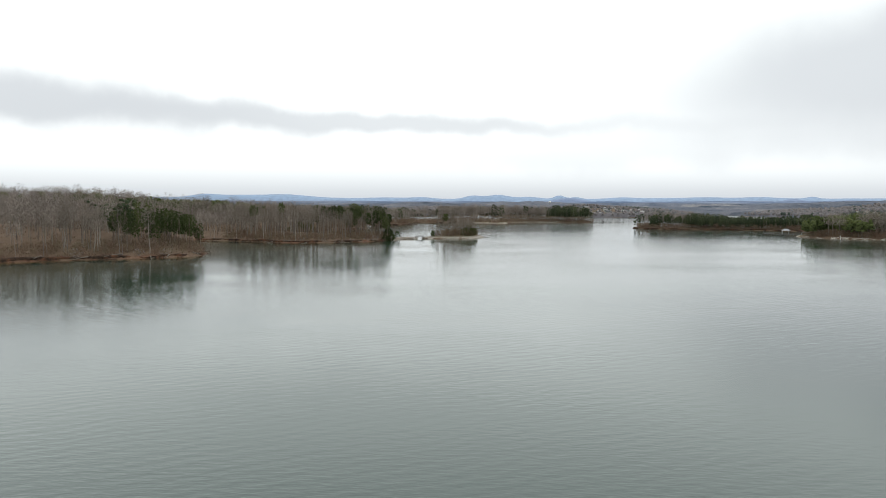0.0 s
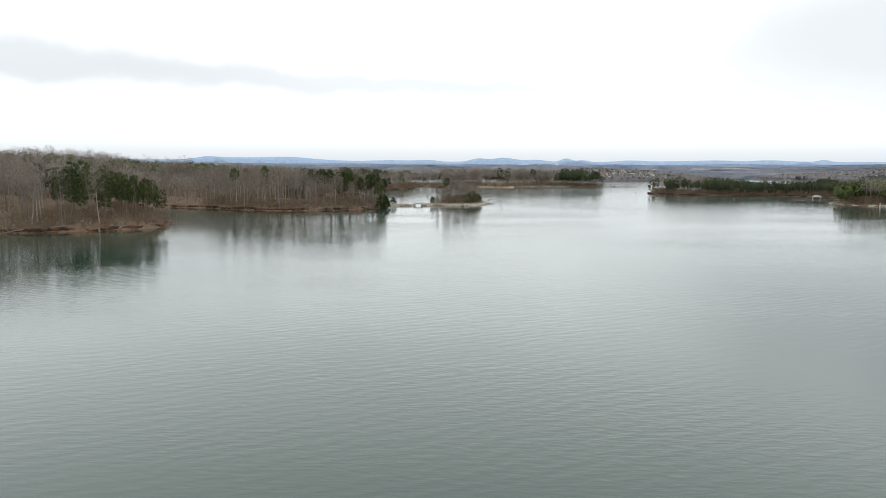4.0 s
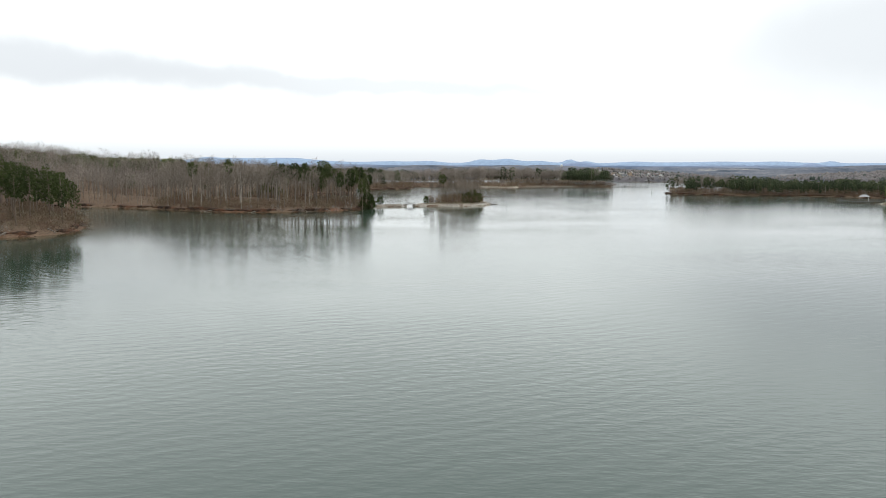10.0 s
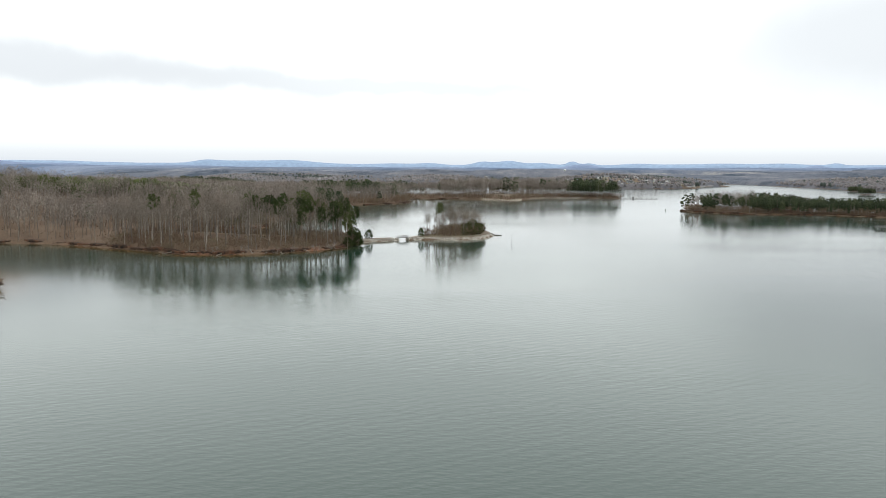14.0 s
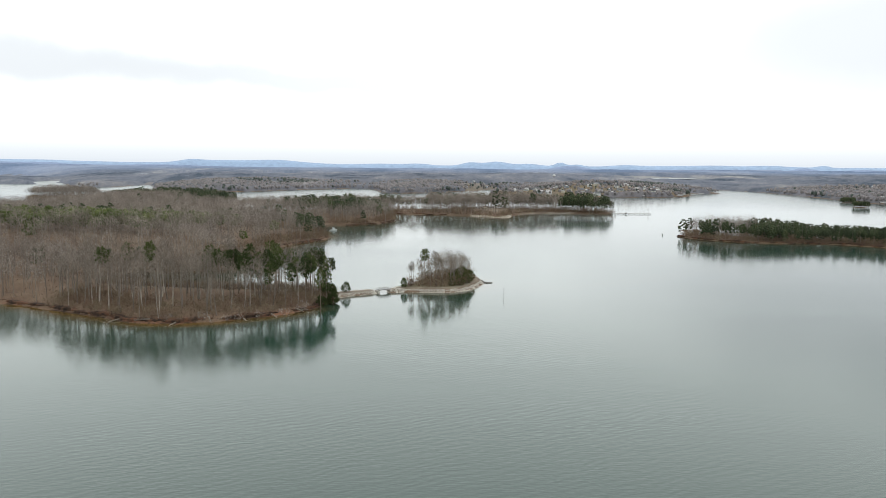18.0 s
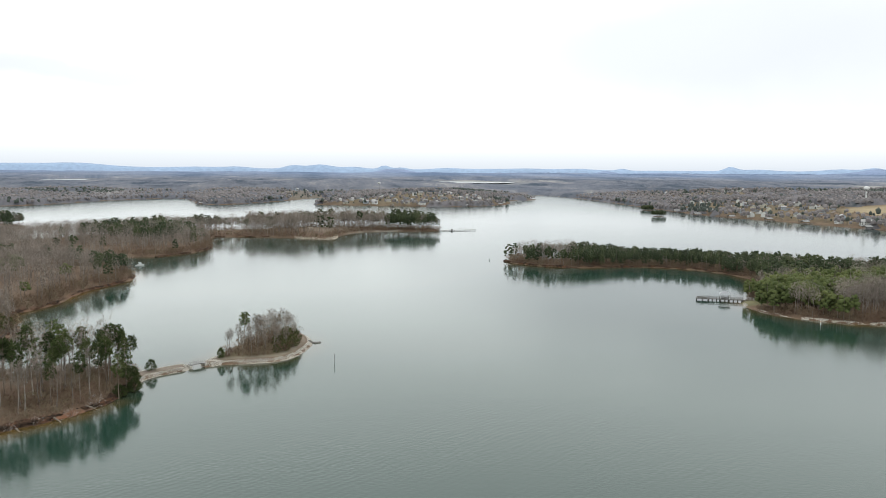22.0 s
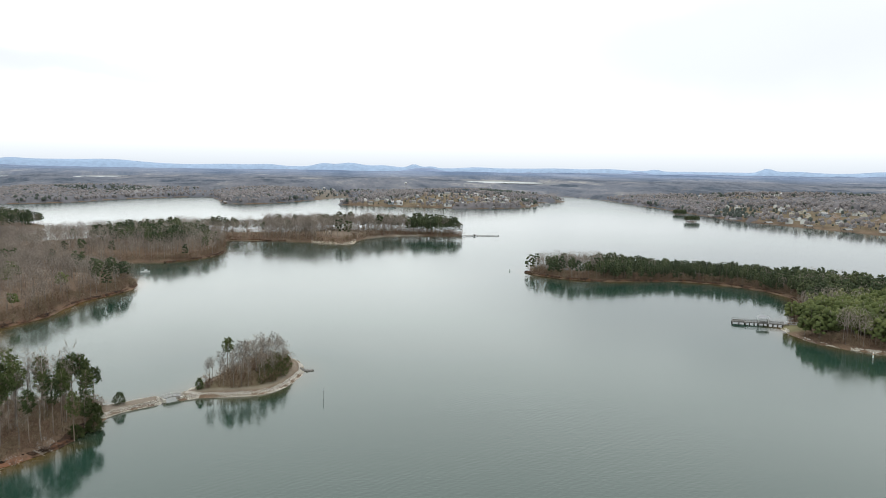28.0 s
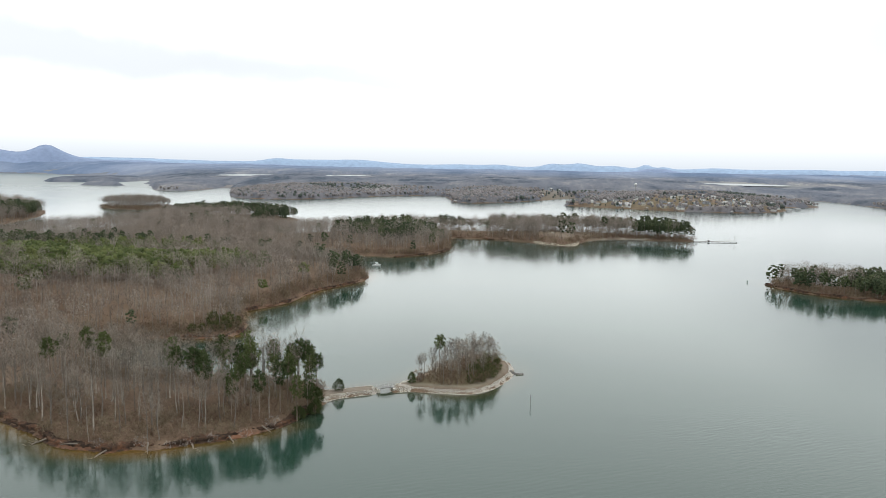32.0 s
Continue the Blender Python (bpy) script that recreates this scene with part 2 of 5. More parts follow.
sand = g.ramp(g.noise(0.5, 5.0, 0.6), [(0.3, (0.2, 0.172, 0.138)), (0.7, (0.31, 0.275, 0.23))])
c = g.mix(g.attribute("grass"), litter, grass)
c = g.mix(g.attribute("straw"), c, straw)
c = g.mix(g.attribute("clay"), c, clay)
c = g.mix(g.attribute("sand"), c, sand)
# woods and fields far off, their tones already blue-grey with painted haze
far_haze_c = g.ramp(g.noise(0.006, 6.0, 0.6, size=(0.6, 0.22, 1.0)), [(0.3, (0.1, 0.112, 0.135)), (0.45, (0.135, 0.142, 0.165)), (0.56, (0.19, 0.19, 0.195)), (0.68, (0.27, 0.262, 0.25))])
c = g.mix(g.attribute("remote"), c, far_haze_c)
g.color(c)
g.bump(g.noise(0.9, 6.0, 0.7), 0.6, 0.25)
ground_m = g.m

# lake: dark green body, brown over the shallows, long low ripples
w = Nodes("lake_water", 0.08, 0.5)
w.p.inputs["IOR"].default_value = 1.56
spread = w.add("ShaderNodeMapRange")
w.link(w.attribute("calm"), spread.inputs["Value"])
spread.inputs["To Min"].default_value, spread.inputs["To Max"].default_value = 0.08, 0.1
open_rough = w.add("ShaderNodeMath")
open_rough.operation = "MULTIPLY_ADD"
w.link(w.attribute("open_lake"), open_rough.inputs[0])
open_rough.inputs[1].default_value = 0.2
w.link(spread.outputs[0], open_rough.inputs[2])
w.link(open_rough.outputs[0], w.p.inputs["Roughness"])
deep = w.ramp(w.noise(0.006, 3.0), [(0.3, (0.012, 0.034, 0.024)), (0.7, (0.017, 0.042, 0.031))])
w.color(w.mix(w.attribute("shallow"), deep, (0.125, 0.069, 0.016)))
ripple = w.noise(1.9, 2.5, 0.55, size=(0.45, 1.1, 1.0))
swell = w.noise(0.16, 2.0, 0.5, size=(0.6, 1.7, 1.0))
gust = w.ramp(w.noise(0.012, 3.0, 0.6, size=(0.5, 1.4, 1.0)), [(0.35, (0.25, 0.25, 0.25)), (0.65, (1, 1, 1))])
train = w.add("ShaderNodeTexWave")
train.inputs["Scale"].default_value, train.inputs["Distortion"].default_value = 0.19, 7.0
train.inputs["Detail"].default_value, train.inputs["Detail Scale"].default_value = 2.0, 0.6
turn = w.add("ShaderNodeMapping")
turn.inputs["Rotation"].default_value = (0, 0, radians(62))
w.link(w.place(), turn.inputs[0])
w.link(turn.outputs[0], train.inputs["Vector"])
height = w.mix(0.4, ripple, w.mix(0.3, swell, train.outputs["Fac"]))
height = w.mix(1.0, height, gust, "MULTIPLY")
height = w.mix(w.attribute("calm"), height, (0.5, 0.5, 0.5))
w.bump(height, 0.4, 0.15)
water_m = w.m
# far lake arms: the pale base colour stands in for mirrored sky
still = Nodes("sky_pale_water", 0.3, 0.5)
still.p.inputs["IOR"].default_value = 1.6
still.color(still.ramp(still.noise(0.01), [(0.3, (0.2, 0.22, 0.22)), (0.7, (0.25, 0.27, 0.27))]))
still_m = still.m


# ---- mesh helpers ----
def np_mesh(name, verts, tris, mats, mat_index=None):
    """A mesh from arrays of points and triangles."""
    verts, tris = np.asarray(verts, np.float32), np.asarray(tris, np.int32)
    me = bpy.data.meshes.new(name)
    me.vertices.add(len(verts))
    me.vertices.foreach_set("co", verts.ravel())
    me.loops.add(tris.size)
    me.loops.foreach_set("vertex_index", tris.ravel())
    n = tris.shape[1]
    me.polygons.add(len(tris))
    me.polygons.foreach_set("loop_start", np.arange(0, tris.size, n, dtype=np.int32))
    for m in mats if isinstance(mats, (list, tuple)) else [mats]:
        me.materials.append(m)
    if mat_index is not None:
        me.polygons.foreach_set("material_index", np.asarray(mat_index, np.int32))
    me.update(calc_edges=True)
    return me


def part(name, bm, material, parent=None, label=""):
    """Link a bmesh as one mesh object, under a thing or a part where one is given."""
    me = bpy.data.meshes.new(name)
    bm.to_mesh(me)
    bm.free()
    me.materials.append(material)
    ob = new(name, me)
    ob.parent = parent
    return tagged(ob, label)


def piece(name, me, parent=None, label=""):
    ob = new(name, me)
    ob.parent = parent
    return tagged(ob, label)


def box(bm, size, at=(0, 0, 0), rz=0.0, rx=0.0, bevel=0.0):
    m = pose(*at, rx, 0, rz) @ Matrix.Diagonal((*size, 1))
    made = bmesh.ops.create_cube(bm, size=1.0, matrix=m)
    if bevel:
        edges = list({e for v in made["verts"] for e in v.link_edges})
        bmesh.ops.bevel(bm, geom=edges, offset=bevel, segments=1, affect="EDGES")
    return bm


def rod(bm, p, q, r, r2=None, sides=8):
    p, q = Vector(p), Vector(q)
    d = q - p
    m = Matrix.Translation((p + q) / 2) @ d.to_track_quat("Z", "Y").to_matrix().to_4x4()
    bmesh.ops.create_cone(bm, cap_ends=True, segments=sides, radius1=r, radius2=r if r2 is None else r2, depth=d.length, matrix=m)
    return bm


def empty(name, m, label, category, group=""):
    ob = new(name)
    ob.empty_display_size = 0.5
    ob.matrix_basis = m
    return tagged(ob, label, category, group)


# ---- plan of the shores ----
SOUTH_COVE = [(-300, -400), (-230, 60), (-175, 150), (-141, 179), (-130, 188), (-117, 194), (-105, 200), (-95, 207), (-91, 216), (-93, 226),
              (-97, 238), (-112, 262), (-150, 290), (-190, 315), (-205, 335), (-156, 346), (-138, 341), (-118, 331), (-96, 319), (-84, 312),
              (-71, 310), (-57, 315), (-44, 323), (-36, 332), (-31, 345), (-30, 353)]
TWIN_COVE = [(-31, 361), (-37, 365), (-50, 366), (-75, 367), (-102, 372), (-128, 386), (-140, 398), (-138, 408), (-124, 413), (-98, 415), (-87, 421),
             (-84, 430), (-92, 450), (-100, 467), (-93, 478), (-86, 492), (-85, 510), (-81, 530), (-73, 545), (-66, 560), (-65, 578),
             (-70, 597), (-82, 614), (-105, 630), (-135, 650), (-130, 672), (-92, 684)]
NORTH_POINT = [(-65, 679), (-46, 697), (-33, 722), (-30, 750), (-34, 790), (-40, 838), (-10, 836), (18, 826), (40, 816), (50, 806),
               (68, 794), (77, 800), (82, 826), (106, 866), (140, 875), (170, 866), (196, 867), (202, 878)]
WEST_BAY = [(192, 900), (150, 925), (100, 935), (50, 925), (0, 915), (-45, 915), (-80, 925), (-110, 915), (-135, 885), (-165, 850),
            (-205, 832), (-245, 842), (-270, 872), (-262, 912), (-242, 950), (-233, 985), (-252, 1040), (-300, 1064), (-365, 1050), (-398, 1010),
            (-395, 950), (-382, 900), (-378, 850), (-388, 790), (-402, 735), (-408, 685), (-425, 640), (-465, 600), (-620, 540), (-1600, 200),
            (-1600, -400)]
MAIN = SOUTH_COVE + TWIN_COVE + NORTH_POINT + WEST_BAY
WEST_WOOD = [(-500, 830), (-518, 890), (-543, 960), (-582, 1026), (-612, 1066), (-720, 1078), (-1000, 1060), (-1400, 950), (-1400, 830), (-700, 800)]
WOODED_ISLE = [(-600, 1168), (-560, 1128), (-510, 1112), (-480, 1150), (-492, 1196), (-550, 1205)]
EAST = [(174, 604), (178, 590), (187, 575), (204, 561), (233, 557), (262, 552), (280, 536), (289, 515), (291, 495), (282, 470),
        (262, 447), (243, 433), (231, 423), (226, 412), (225, 396), (230, 384), (238, 376), (250, 367), (281, 357), (303, 353),
        (326, 351), (338, 360), (352, 371), (372, 362), (450, 330), (600, 270), (800, 150), (900, -400), (1500, -400), (1500, 150),
        (900, 330), (700, 380), (560, 415), (500, 432), (450, 455), (400, 470), (352, 480), (334, 500), (327, 530), (312, 562),
        (284, 584), (250, 596), (215, 604), (190, 615)]
DARK_ISLE = [(574, 632), (590, 604), (620, 590), (655, 594), (690, 615), (720, 660), (690, 672), (640, 650), (600, 642)]
FAR_WEST = [(-4950, 3000), (-2900, 3250), (-2620, 3480), (-2560, 3560), (-2430, 3620), (-2280, 3560), (-1930, 3470), (-1600, 3100), (-1260, 2590),
            (-1150, 2350), (-1000, 2090), (-860, 1830), (-795, 1780), (-765, 1880), (-800, 2090), (-810, 2200), (-690, 1900), (-560, 1570), (-475, 1501),
            (-368, 1561), (-310, 1752), (-154, 1924), (-115, 1700), (-102, 1575), (-60, 1535), (0, 1590), (90, 1760), (160, 1920), (215, 1900)]
FAR_EAST = [(140, 1580), (110, 1540), (178, 1490), (263, 1452), (348, 1405), (430, 1425), (501, 1482), (540, 1570), (560, 1660), (640, 1690),
            (680, 1760), (720, 2100), (790, 2120), (820, 1960), (790, 1680), (735, 1400), (690, 1180), (672, 1085), (690, 960), (700, 830),
            (705, 745), (760, 705), (825, 700), (830, 640), (980, 480), (1300, 260), (1900, 100), (4950, -600), (4950, 4950), (-4950, 4950)]
FAR = FAR_WEST + FAR_EAST
ISLE_A = [(-1480, 2300), (-1361, 2335), (-1290, 2480), (-1400, 2850), (-1580, 3120), (-1760, 3230), (-1790, 3000), (-1690, 2740), (-1560, 2450)]
ISLE_B = [(-1215, 2085), (-1180, 2060), (-1120, 2070), (-1095, 2110), (-1140, 2150), (-1200, 2140)]
ISLET_1 = [(656, 1234), (668, 1224), (682, 1232), (676, 1248), (662, 1248)]
ISLET_2 = [(578, 1074), (588, 1064), (602, 1068), (600, 1082), (584, 1084)]
ISLAND = [(-12, 367.5), (-7, 365.4), (0, 364.6), (8, 364.6), (13, 367), (17, 372), (20, 379), (22.5, 386), (22.5, 395), (20.5, 403), (14, 407),
          (6, 404), (-1, 394), (-6, 384), (-10, 376), (-13, 371.5)]
CAUSEWAY = [(-36, 348), (-31, 350.5), (-27.5, 355.5), (-21, 359.3), (-17.2, 361.2), (-18.6, 368.0), (-23, 366.2), (-29, 362.5), (-35, 360)]
CAUSEWAY_END = [(-13.2, 363.2), (-9, 364.8), (-7, 366), (-8, 371.5), (-10.5, 371.4), (-14.6, 369.8)]


def chaikin(pts, times=1):
    p = np.array(pts, float)
    for _ in range(times):
        q = np.roll(p, -1, 0)
        p = np.stack([0.75 * p + 0.25 * q, 0.25 * p + 0.75 * q], 1).reshape(-1, 2)
    return p


def shore_distance(x, y, poly):
    """Metres inside (positive) or outside (negative) of a shore line."""
    best, inside = np.full(x.shape, 1e9), np.zeros(x.shape, bool)
    for (x0, y0), (x1, y1) in zip(poly, np.roll(poly, -1, 0)):
        dx, dy = x1 - x0, y1 - y0
        s = np.clip(((x - x0) * dx + (y - y0) * dy) / (dx * dx + dy * dy + 1e-9), 0, 1)
        best = np.minimum(best, (x - x0 - s * dx) ** 2 + (y - y0 - s * dy) ** 2)
        if y0 != y1:
            inside ^= ((y0 > y) != (y1 > y)) & (x < dx * (y - y0) / dy + x0)
    return np.where(inside, 1, -1) * np.sqrt(best)


def wobble(x, y, size, seed=0.0):
    """A smooth uneven field between about -1 and 1."""
    u, v = x / size + seed, y / size - 1.7 * seed
    return (np.sin(u * 1.9 + 1.3 * np.sin(v * 1.1)) + np.sin(v * 2.3 + 1.7 * np.sin(u * 0.9 + 1.0)) + 0.6 * np.sin(3.7 * u - 2.9 * v)) / 2.6


# rises of the far shore: middle, half widths, height
HILLS = [(1350, 2150, 480, 420, 15), (300, 2350, 330, 300, 12), (-60, 2250, 160, 300, 10), (400, 1640, 190, 190, 4), (1000, 1350, 200, 350, 8), (-700, 2300, 260, 300, 10), (1500, 1300, 400, 300, 10)]
# arms of the lake among the far woods
PONDS = [(871, 2950, 174, 260, 27.3), (-1000, 2871, 106, 240, 26.9), (-655, 3118, 103, 220, 29.7)]


def blob(x, y, cx, cy, rx, ry, soft=0.35, rz=0.0):
    """1 inside an oval patch, fading out over its rim."""
    c, s = math.cos(radians(rz)), math.sin(radians(rz))
    u, v = ((x - cx) * c + (y - cy) * s) / rx, (-(x - cx) * s + (y - cy) * c) / ry
    return np.clip((1 - np.hypot(u, v)) / soft, 0, 1)


# shore line, bank height, slope, greatest rise
SHORES = [(chaikin(MAIN), 1.0, 0.085, 15.0), (chaikin(WEST_WOOD), 0.8, 0.13, 15.0), (chaikin(WOODED_ISLE), 0.6, 0.12, 4.5),
          (chaikin(EAST), 0.9, 0.06, 6.0), (chaikin(DARK_ISLE), 0.7, 0.05, 3.0), (chaikin(FAR), 0.8, 0.13, 22.0),
          (chaikin(ISLE_A), 0.7, 0.06, 8.0), (chaikin(ISLET_1), 0.7, 0.1, 1.5), (chaikin(ISLET_2), 0.7, 0.1, 1.5),
          (chaikin(ISLAND), 1.0, 0.12, 1.6), (chaikin(CAUSEWAY), 1.0, 0.06, 0.2), (chaikin(CAUSEWAY_END), 1.0, 0.06, 0.2),
          (chaikin(ISLE_B), 0.7, 0.05, 3.0)]


def relief(x, y):
    """Ground height and distance from the shore."""
    x, y = np.asarray(x, float), np.asarray(y, float)
    z, sd = np.full(x.shape, -9.0), np.full(x.shape, -1e9)
    for n, (poly, bank, slope, rise) in enumerate(SHORES):
        d = shore_distance(x, y, poly)
        if n < 9:
            d = d + 1.1 * wobble(x, y, 7.0, n) * np.clip(1 - np.abs(d) / 30, 0, 1)
        up = np.clip(d / 1.6, 0, 1)
        if n == 0:
            rise = 3.5 + 16.5 * np.clip((585 - y) / 150, 0, 1) + 8.0 * np.clip((-210 - x) / 60, 0, 1) * np.clip((y - 790) / 80, 0, 1)
            slope = 0.14 + 0.1 * np.clip((300 - y) / 40, 0, 1) + 0.2 * np.clip((y - 405) / 30, 0, 1) * np.clip((640 - y) / 60, 0, 1)
        h = bank * up * up * (3 - 2 * up) + rise * (1 - np.exp(-np.maximum(d - 1, 0) * slope / rise))
        h = h + np.clip(d / 60, 0, 1) * (1.6 * wobble(x, y, 45.0, 3) + 0.4 * wobble(x, y, 12, 5))
        if n == 5:
            away = np.hypot(x, y - 160)
            h = h + np.clip(d / 200, 0, 1) * (np.maximum(away - 2700, 0) * 0.02 + 2.5 * wobble(x, y, 260.0, 7) + np.clip((away - 1500) / 2000, 0, 1) * 4 * wobble(x, y, 620.0, 2))
            for cx, cy, rx, ry, top in HILLS:
                h = h + top * (1 - np.minimum(1, np.hypot((x - cx) / rx, (y - cy) / ry)) ** 2) ** 2 * np.clip(d / 60, 0, 1)
            for cx, cy, rx, ry, level in PONDS:
                m = blob(x, y, cx, cy, rx * 1.2, ry * 1.2, 0.25)
                h = h * (1 - m) + (level - 3) * m
        z = np.maximum(z, np.where(d > 0, h, np.maximum(d * 0.22, -4.0) - 0.02))
        sd = np.maximum(sd, d)
    return z, sd


def ground_z(x, y):
    return float(relief(np.array([x]), np.array([y]))[0][0])


def spaced(stops):
    """Grid lines: from stop to stop with the given step."""
    out = [stops[0][0]]
    for (a0, step), (a1, _) in zip(stops, stops[1:]):
        n = max(1, round((a1 - a0) / step))
        out += list(np.linspace(a0, a1, n + 1)[1:])
    return np.array(out)


XS = spaced([(-4950, 300), (-2500, 120), (-1300, 40), (-700, 14), (-260, 5), (-130, 2.0), (40, 5), (200, 4), (360, 9), (900, 40), (1700, 150), (4950, 0)])
YS = spaced([(-4950, 600), (-600, 100), (100, 15), (170, 3), (300, 2.0), (425, 5), (700, 7), (950, 14), (2150, 60), (3400, 150), (4950, 0)])
GX, GY = np.meshgrid(XS, YS, indexing="ij")
GZ, SD = relief(GX, GY)


def grid_quads(nx, ny):
    i = np.arange(nx * ny).reshape(nx, ny)
    return np.stack([i[:-1, :-1], i[1:, :-1], i[1:, 1:], i[:-1, 1:]], -1).reshape(-1, 4)


TOWNS = [(330, 1540, 200, 110), (480, 1640, 120, 140), (790, 1010, 110, 330), (880, 720, 90, 60), (1000, 1500, 180, 280), (120, 1900, 60, 200), (640, 1850, 70, 150), (1150, 1000, 190, 200)]
OPEN_FIELDS = [(880, 930, 105, 75, 42), (1250, 1500, 160, 60, 30), (1500, 1500, 140, 50, 20), (1180, 820, 90, 30, 30), (600, 2300, 130, 60, 0), (-400, 2500, 120, 50, 0), (380, 1760, 90, 90, 0)]
CLEARINGS = [(78, 856, 36, 22, -15), (62, 812, 18, 18, 0), (372, 410, 34, 10, -8), (233, 418, 8, 9, 0), (15, 872, 32, 6, -6), (390, 380, 12, 30, 0)]
town_mask = np.max([blob(GX, GY, *t) for t in TOWNS], 0)
grass = np.clip(0.3 * town_mask * (SD > 0) + 0.9 * blob(GX, GY, 233, 418, 9, 9), 0, 1)
straw = np.max([blob(GX, GY, cx, cy, rx, ry, 0.2, rz) for cx, cy, rx, ry, rz in OPEN_FIELDS], 0)
sand = np.maximum(np.clip(1.4 - np.abs(SD - 1.2) / 1.5, 0, 1) * np.maximum(blob(GX, GY, 66, 805, 30, 22, 0.3), blob(GX, GY, 130, 875, 60, 14, 0.4)), 0.35 * blob(GX, GY, 92, 868, 50, 28))
path_band = np.clip(1.5 - np.abs(SD - 3.2) / 1.3, 0, 1) * (shore_distance(GX, GY, SHORES[9][0]) > 0)
causeway_top = (np.maximum(shore_distance(GX, GY, SHORES[10][0]), shore_distance(GX, GY, SHORES[11][0])) > 0.8) * 1.0
sand = np.clip(np.maximum(sand, np.maximum(0.5 * path_band, 0.6 * causeway_top)), 0, 1)
grass = np.clip(np.maximum(grass, 0.45 * (shore_distance(GX, GY, SHORES[9][0]) > 2.5)), 0, 1)
clay_parts = np.clip(0.25 + 1.3 * wobble(GX, GY, 13.0, 1.0), 0, 1) * np.clip(1.5 - np.hypot(GX + 80, GY - 280) / 260, 0.25, 1)
clay_parts = clay_parts * np.clip(1.35 - np.hypot(GX + 80, GY - 280) / 300, 0.12, 1)
clay_parts = clay_parts * (shore_distance(GX, GY, SHORES[9][0]) < -3) * (shore_distance(GX, GY, SHORES[10][0]) < -3)
clay = np.clip(1.3 - np.abs(SD - 0.2) / 1.5, 0, 1) * clay_parts
red_bank = blob(GX, GY, 318, 356, 36, 12, 0.3)
clay = np.clip(np.maximum(clay, red_bank * (SD > -0.5)), 0, 1)
# share of the hazed ground colour, by distance
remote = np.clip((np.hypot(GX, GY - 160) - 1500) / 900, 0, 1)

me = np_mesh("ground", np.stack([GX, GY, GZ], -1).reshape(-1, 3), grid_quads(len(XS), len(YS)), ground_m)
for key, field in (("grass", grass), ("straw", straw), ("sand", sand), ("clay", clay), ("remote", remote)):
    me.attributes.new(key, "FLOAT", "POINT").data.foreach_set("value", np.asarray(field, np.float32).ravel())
me.shade_smooth()
tagged(new("ground", me), "leaf-littered brown winter ground with red clay banks", "ground", kind="structure")

WX, WY = GX[::2, ::2], GY[::2, ::2]
me = np_mesh("water", np.stack([WX, WY, 0 * WX], -1).reshape(-1, 3), grid_quads(*WX.shape), water_m)
shallow = np.clip(1 + SD[::2, ::2] / 8.0, 0, 1) ** 0.8 * np.clip(0.8 + 0.5 * wobble(WX, WY, 20.0, 4.0), 0, 1)
shallow = shallow * np.where(np.maximum(np.maximum(shore_distance(WX, WY, SHORES[9][0]), shore_distance(WX, WY, SHORES[10][0])), shore_distance(WX, WY, SHORES[11][0])) > -14, 0.35, 1.0)
shallow = shallow * np.clip(1.6 - np.hypot(WX, WY - 330) / 420, 0.15, 1)
me.attributes.new("shallow", "FLOAT", "POINT").data.foreach_set("value", np.asarray(shallow, np.float32).ravel())
me.attributes.new("calm", "FLOAT", "POINT").data.foreach_set("value", np.asarray(np.maximum(0.88 * np.clip((np.hypot(WX, WY + 60) - 330) / 380, 0, 1), 0.85 * np.clip(1.25 + SD[::2, ::2] / 40.0, 0, 1)), np.float32).ravel())
me.attributes.new("open_lake", "FLOAT", "POINT").data.foreach_set("value", np.clip((np.hypot(WX, WY - 160) - 900) / 1500, 0, 1).astype(np.float32).ravel())
tagged(new("water", me), "calm grey-green lake water with low ripples", "water", kind="structure")

# ---- the far ridges ----
BUMPS = [(-30, 0.1, 4), (-18.7, 0.2, 1.2), (-17, 0.14, 2), (-12.8, 0.3, 3.4), (-4, 0.1, 2), (-1, 0.13, 1.2), (3.2, 0.26, 0.9), (5.3, 0.34, 1.3), (7.9, 0.18, 1.2), (10.4, 0.32, 0.55), (11.7, 0.16, 0.6), (15.5, 0.13, 1.5),
         (21.5, 0.12, 4), (26, 0.1, 1.5), (29.3, 0.15, 0.5), (37.15, 0.3, 0.55), (39, 0.12, 1.5), (44.5, 0.16, 1.5), (46.5, 0.22, 0.8), (50.3, 0.22, 1.2), (54, 0.33, 2.5), (58.5, 0.34, 3), (66, 0.3, 4)]


def ridge(name, radius, base, bumps, gain, rough, material):
    az = np.linspace(-70, 80, 420)
    el = base + gain * sum(h * np.exp(-((az - a0) / wd) ** 2) for a0, h, wd in bumps) + rough * wobble(az, az * 0.3, 1.5, 2.0) + rough * 0.5 * wobble(az, az, 0.4, 1.0)
    top = 66 + radius * np.tan(np.radians(el))
    s, co = np.sin(np.radians(az)), np.cos(np.radians(az))
    rows = []
    for r, f in ((radius - 160, 0.0), (radius - 90, 0.55), (radius - 40, 0.85), (radius, 1.0), (radius + 60, 0.6)):
        jag = 1 + 0.06 * wobble(az, az + r, 0.8, r)
        rows.append(np.stack([r * s, 160 + r * co, np.where(f == 1.0, top, -6 + (top + 6) * f * jag)], -1))
    v = np.array(rows).transpose(1, 0, 2)
    me = np_mesh(name, v.reshape(-1, 3), grid_quads(len(az), len(rows)), material)
    me.shade_smooth()
    return tagged(new(name, me), kind="structure")


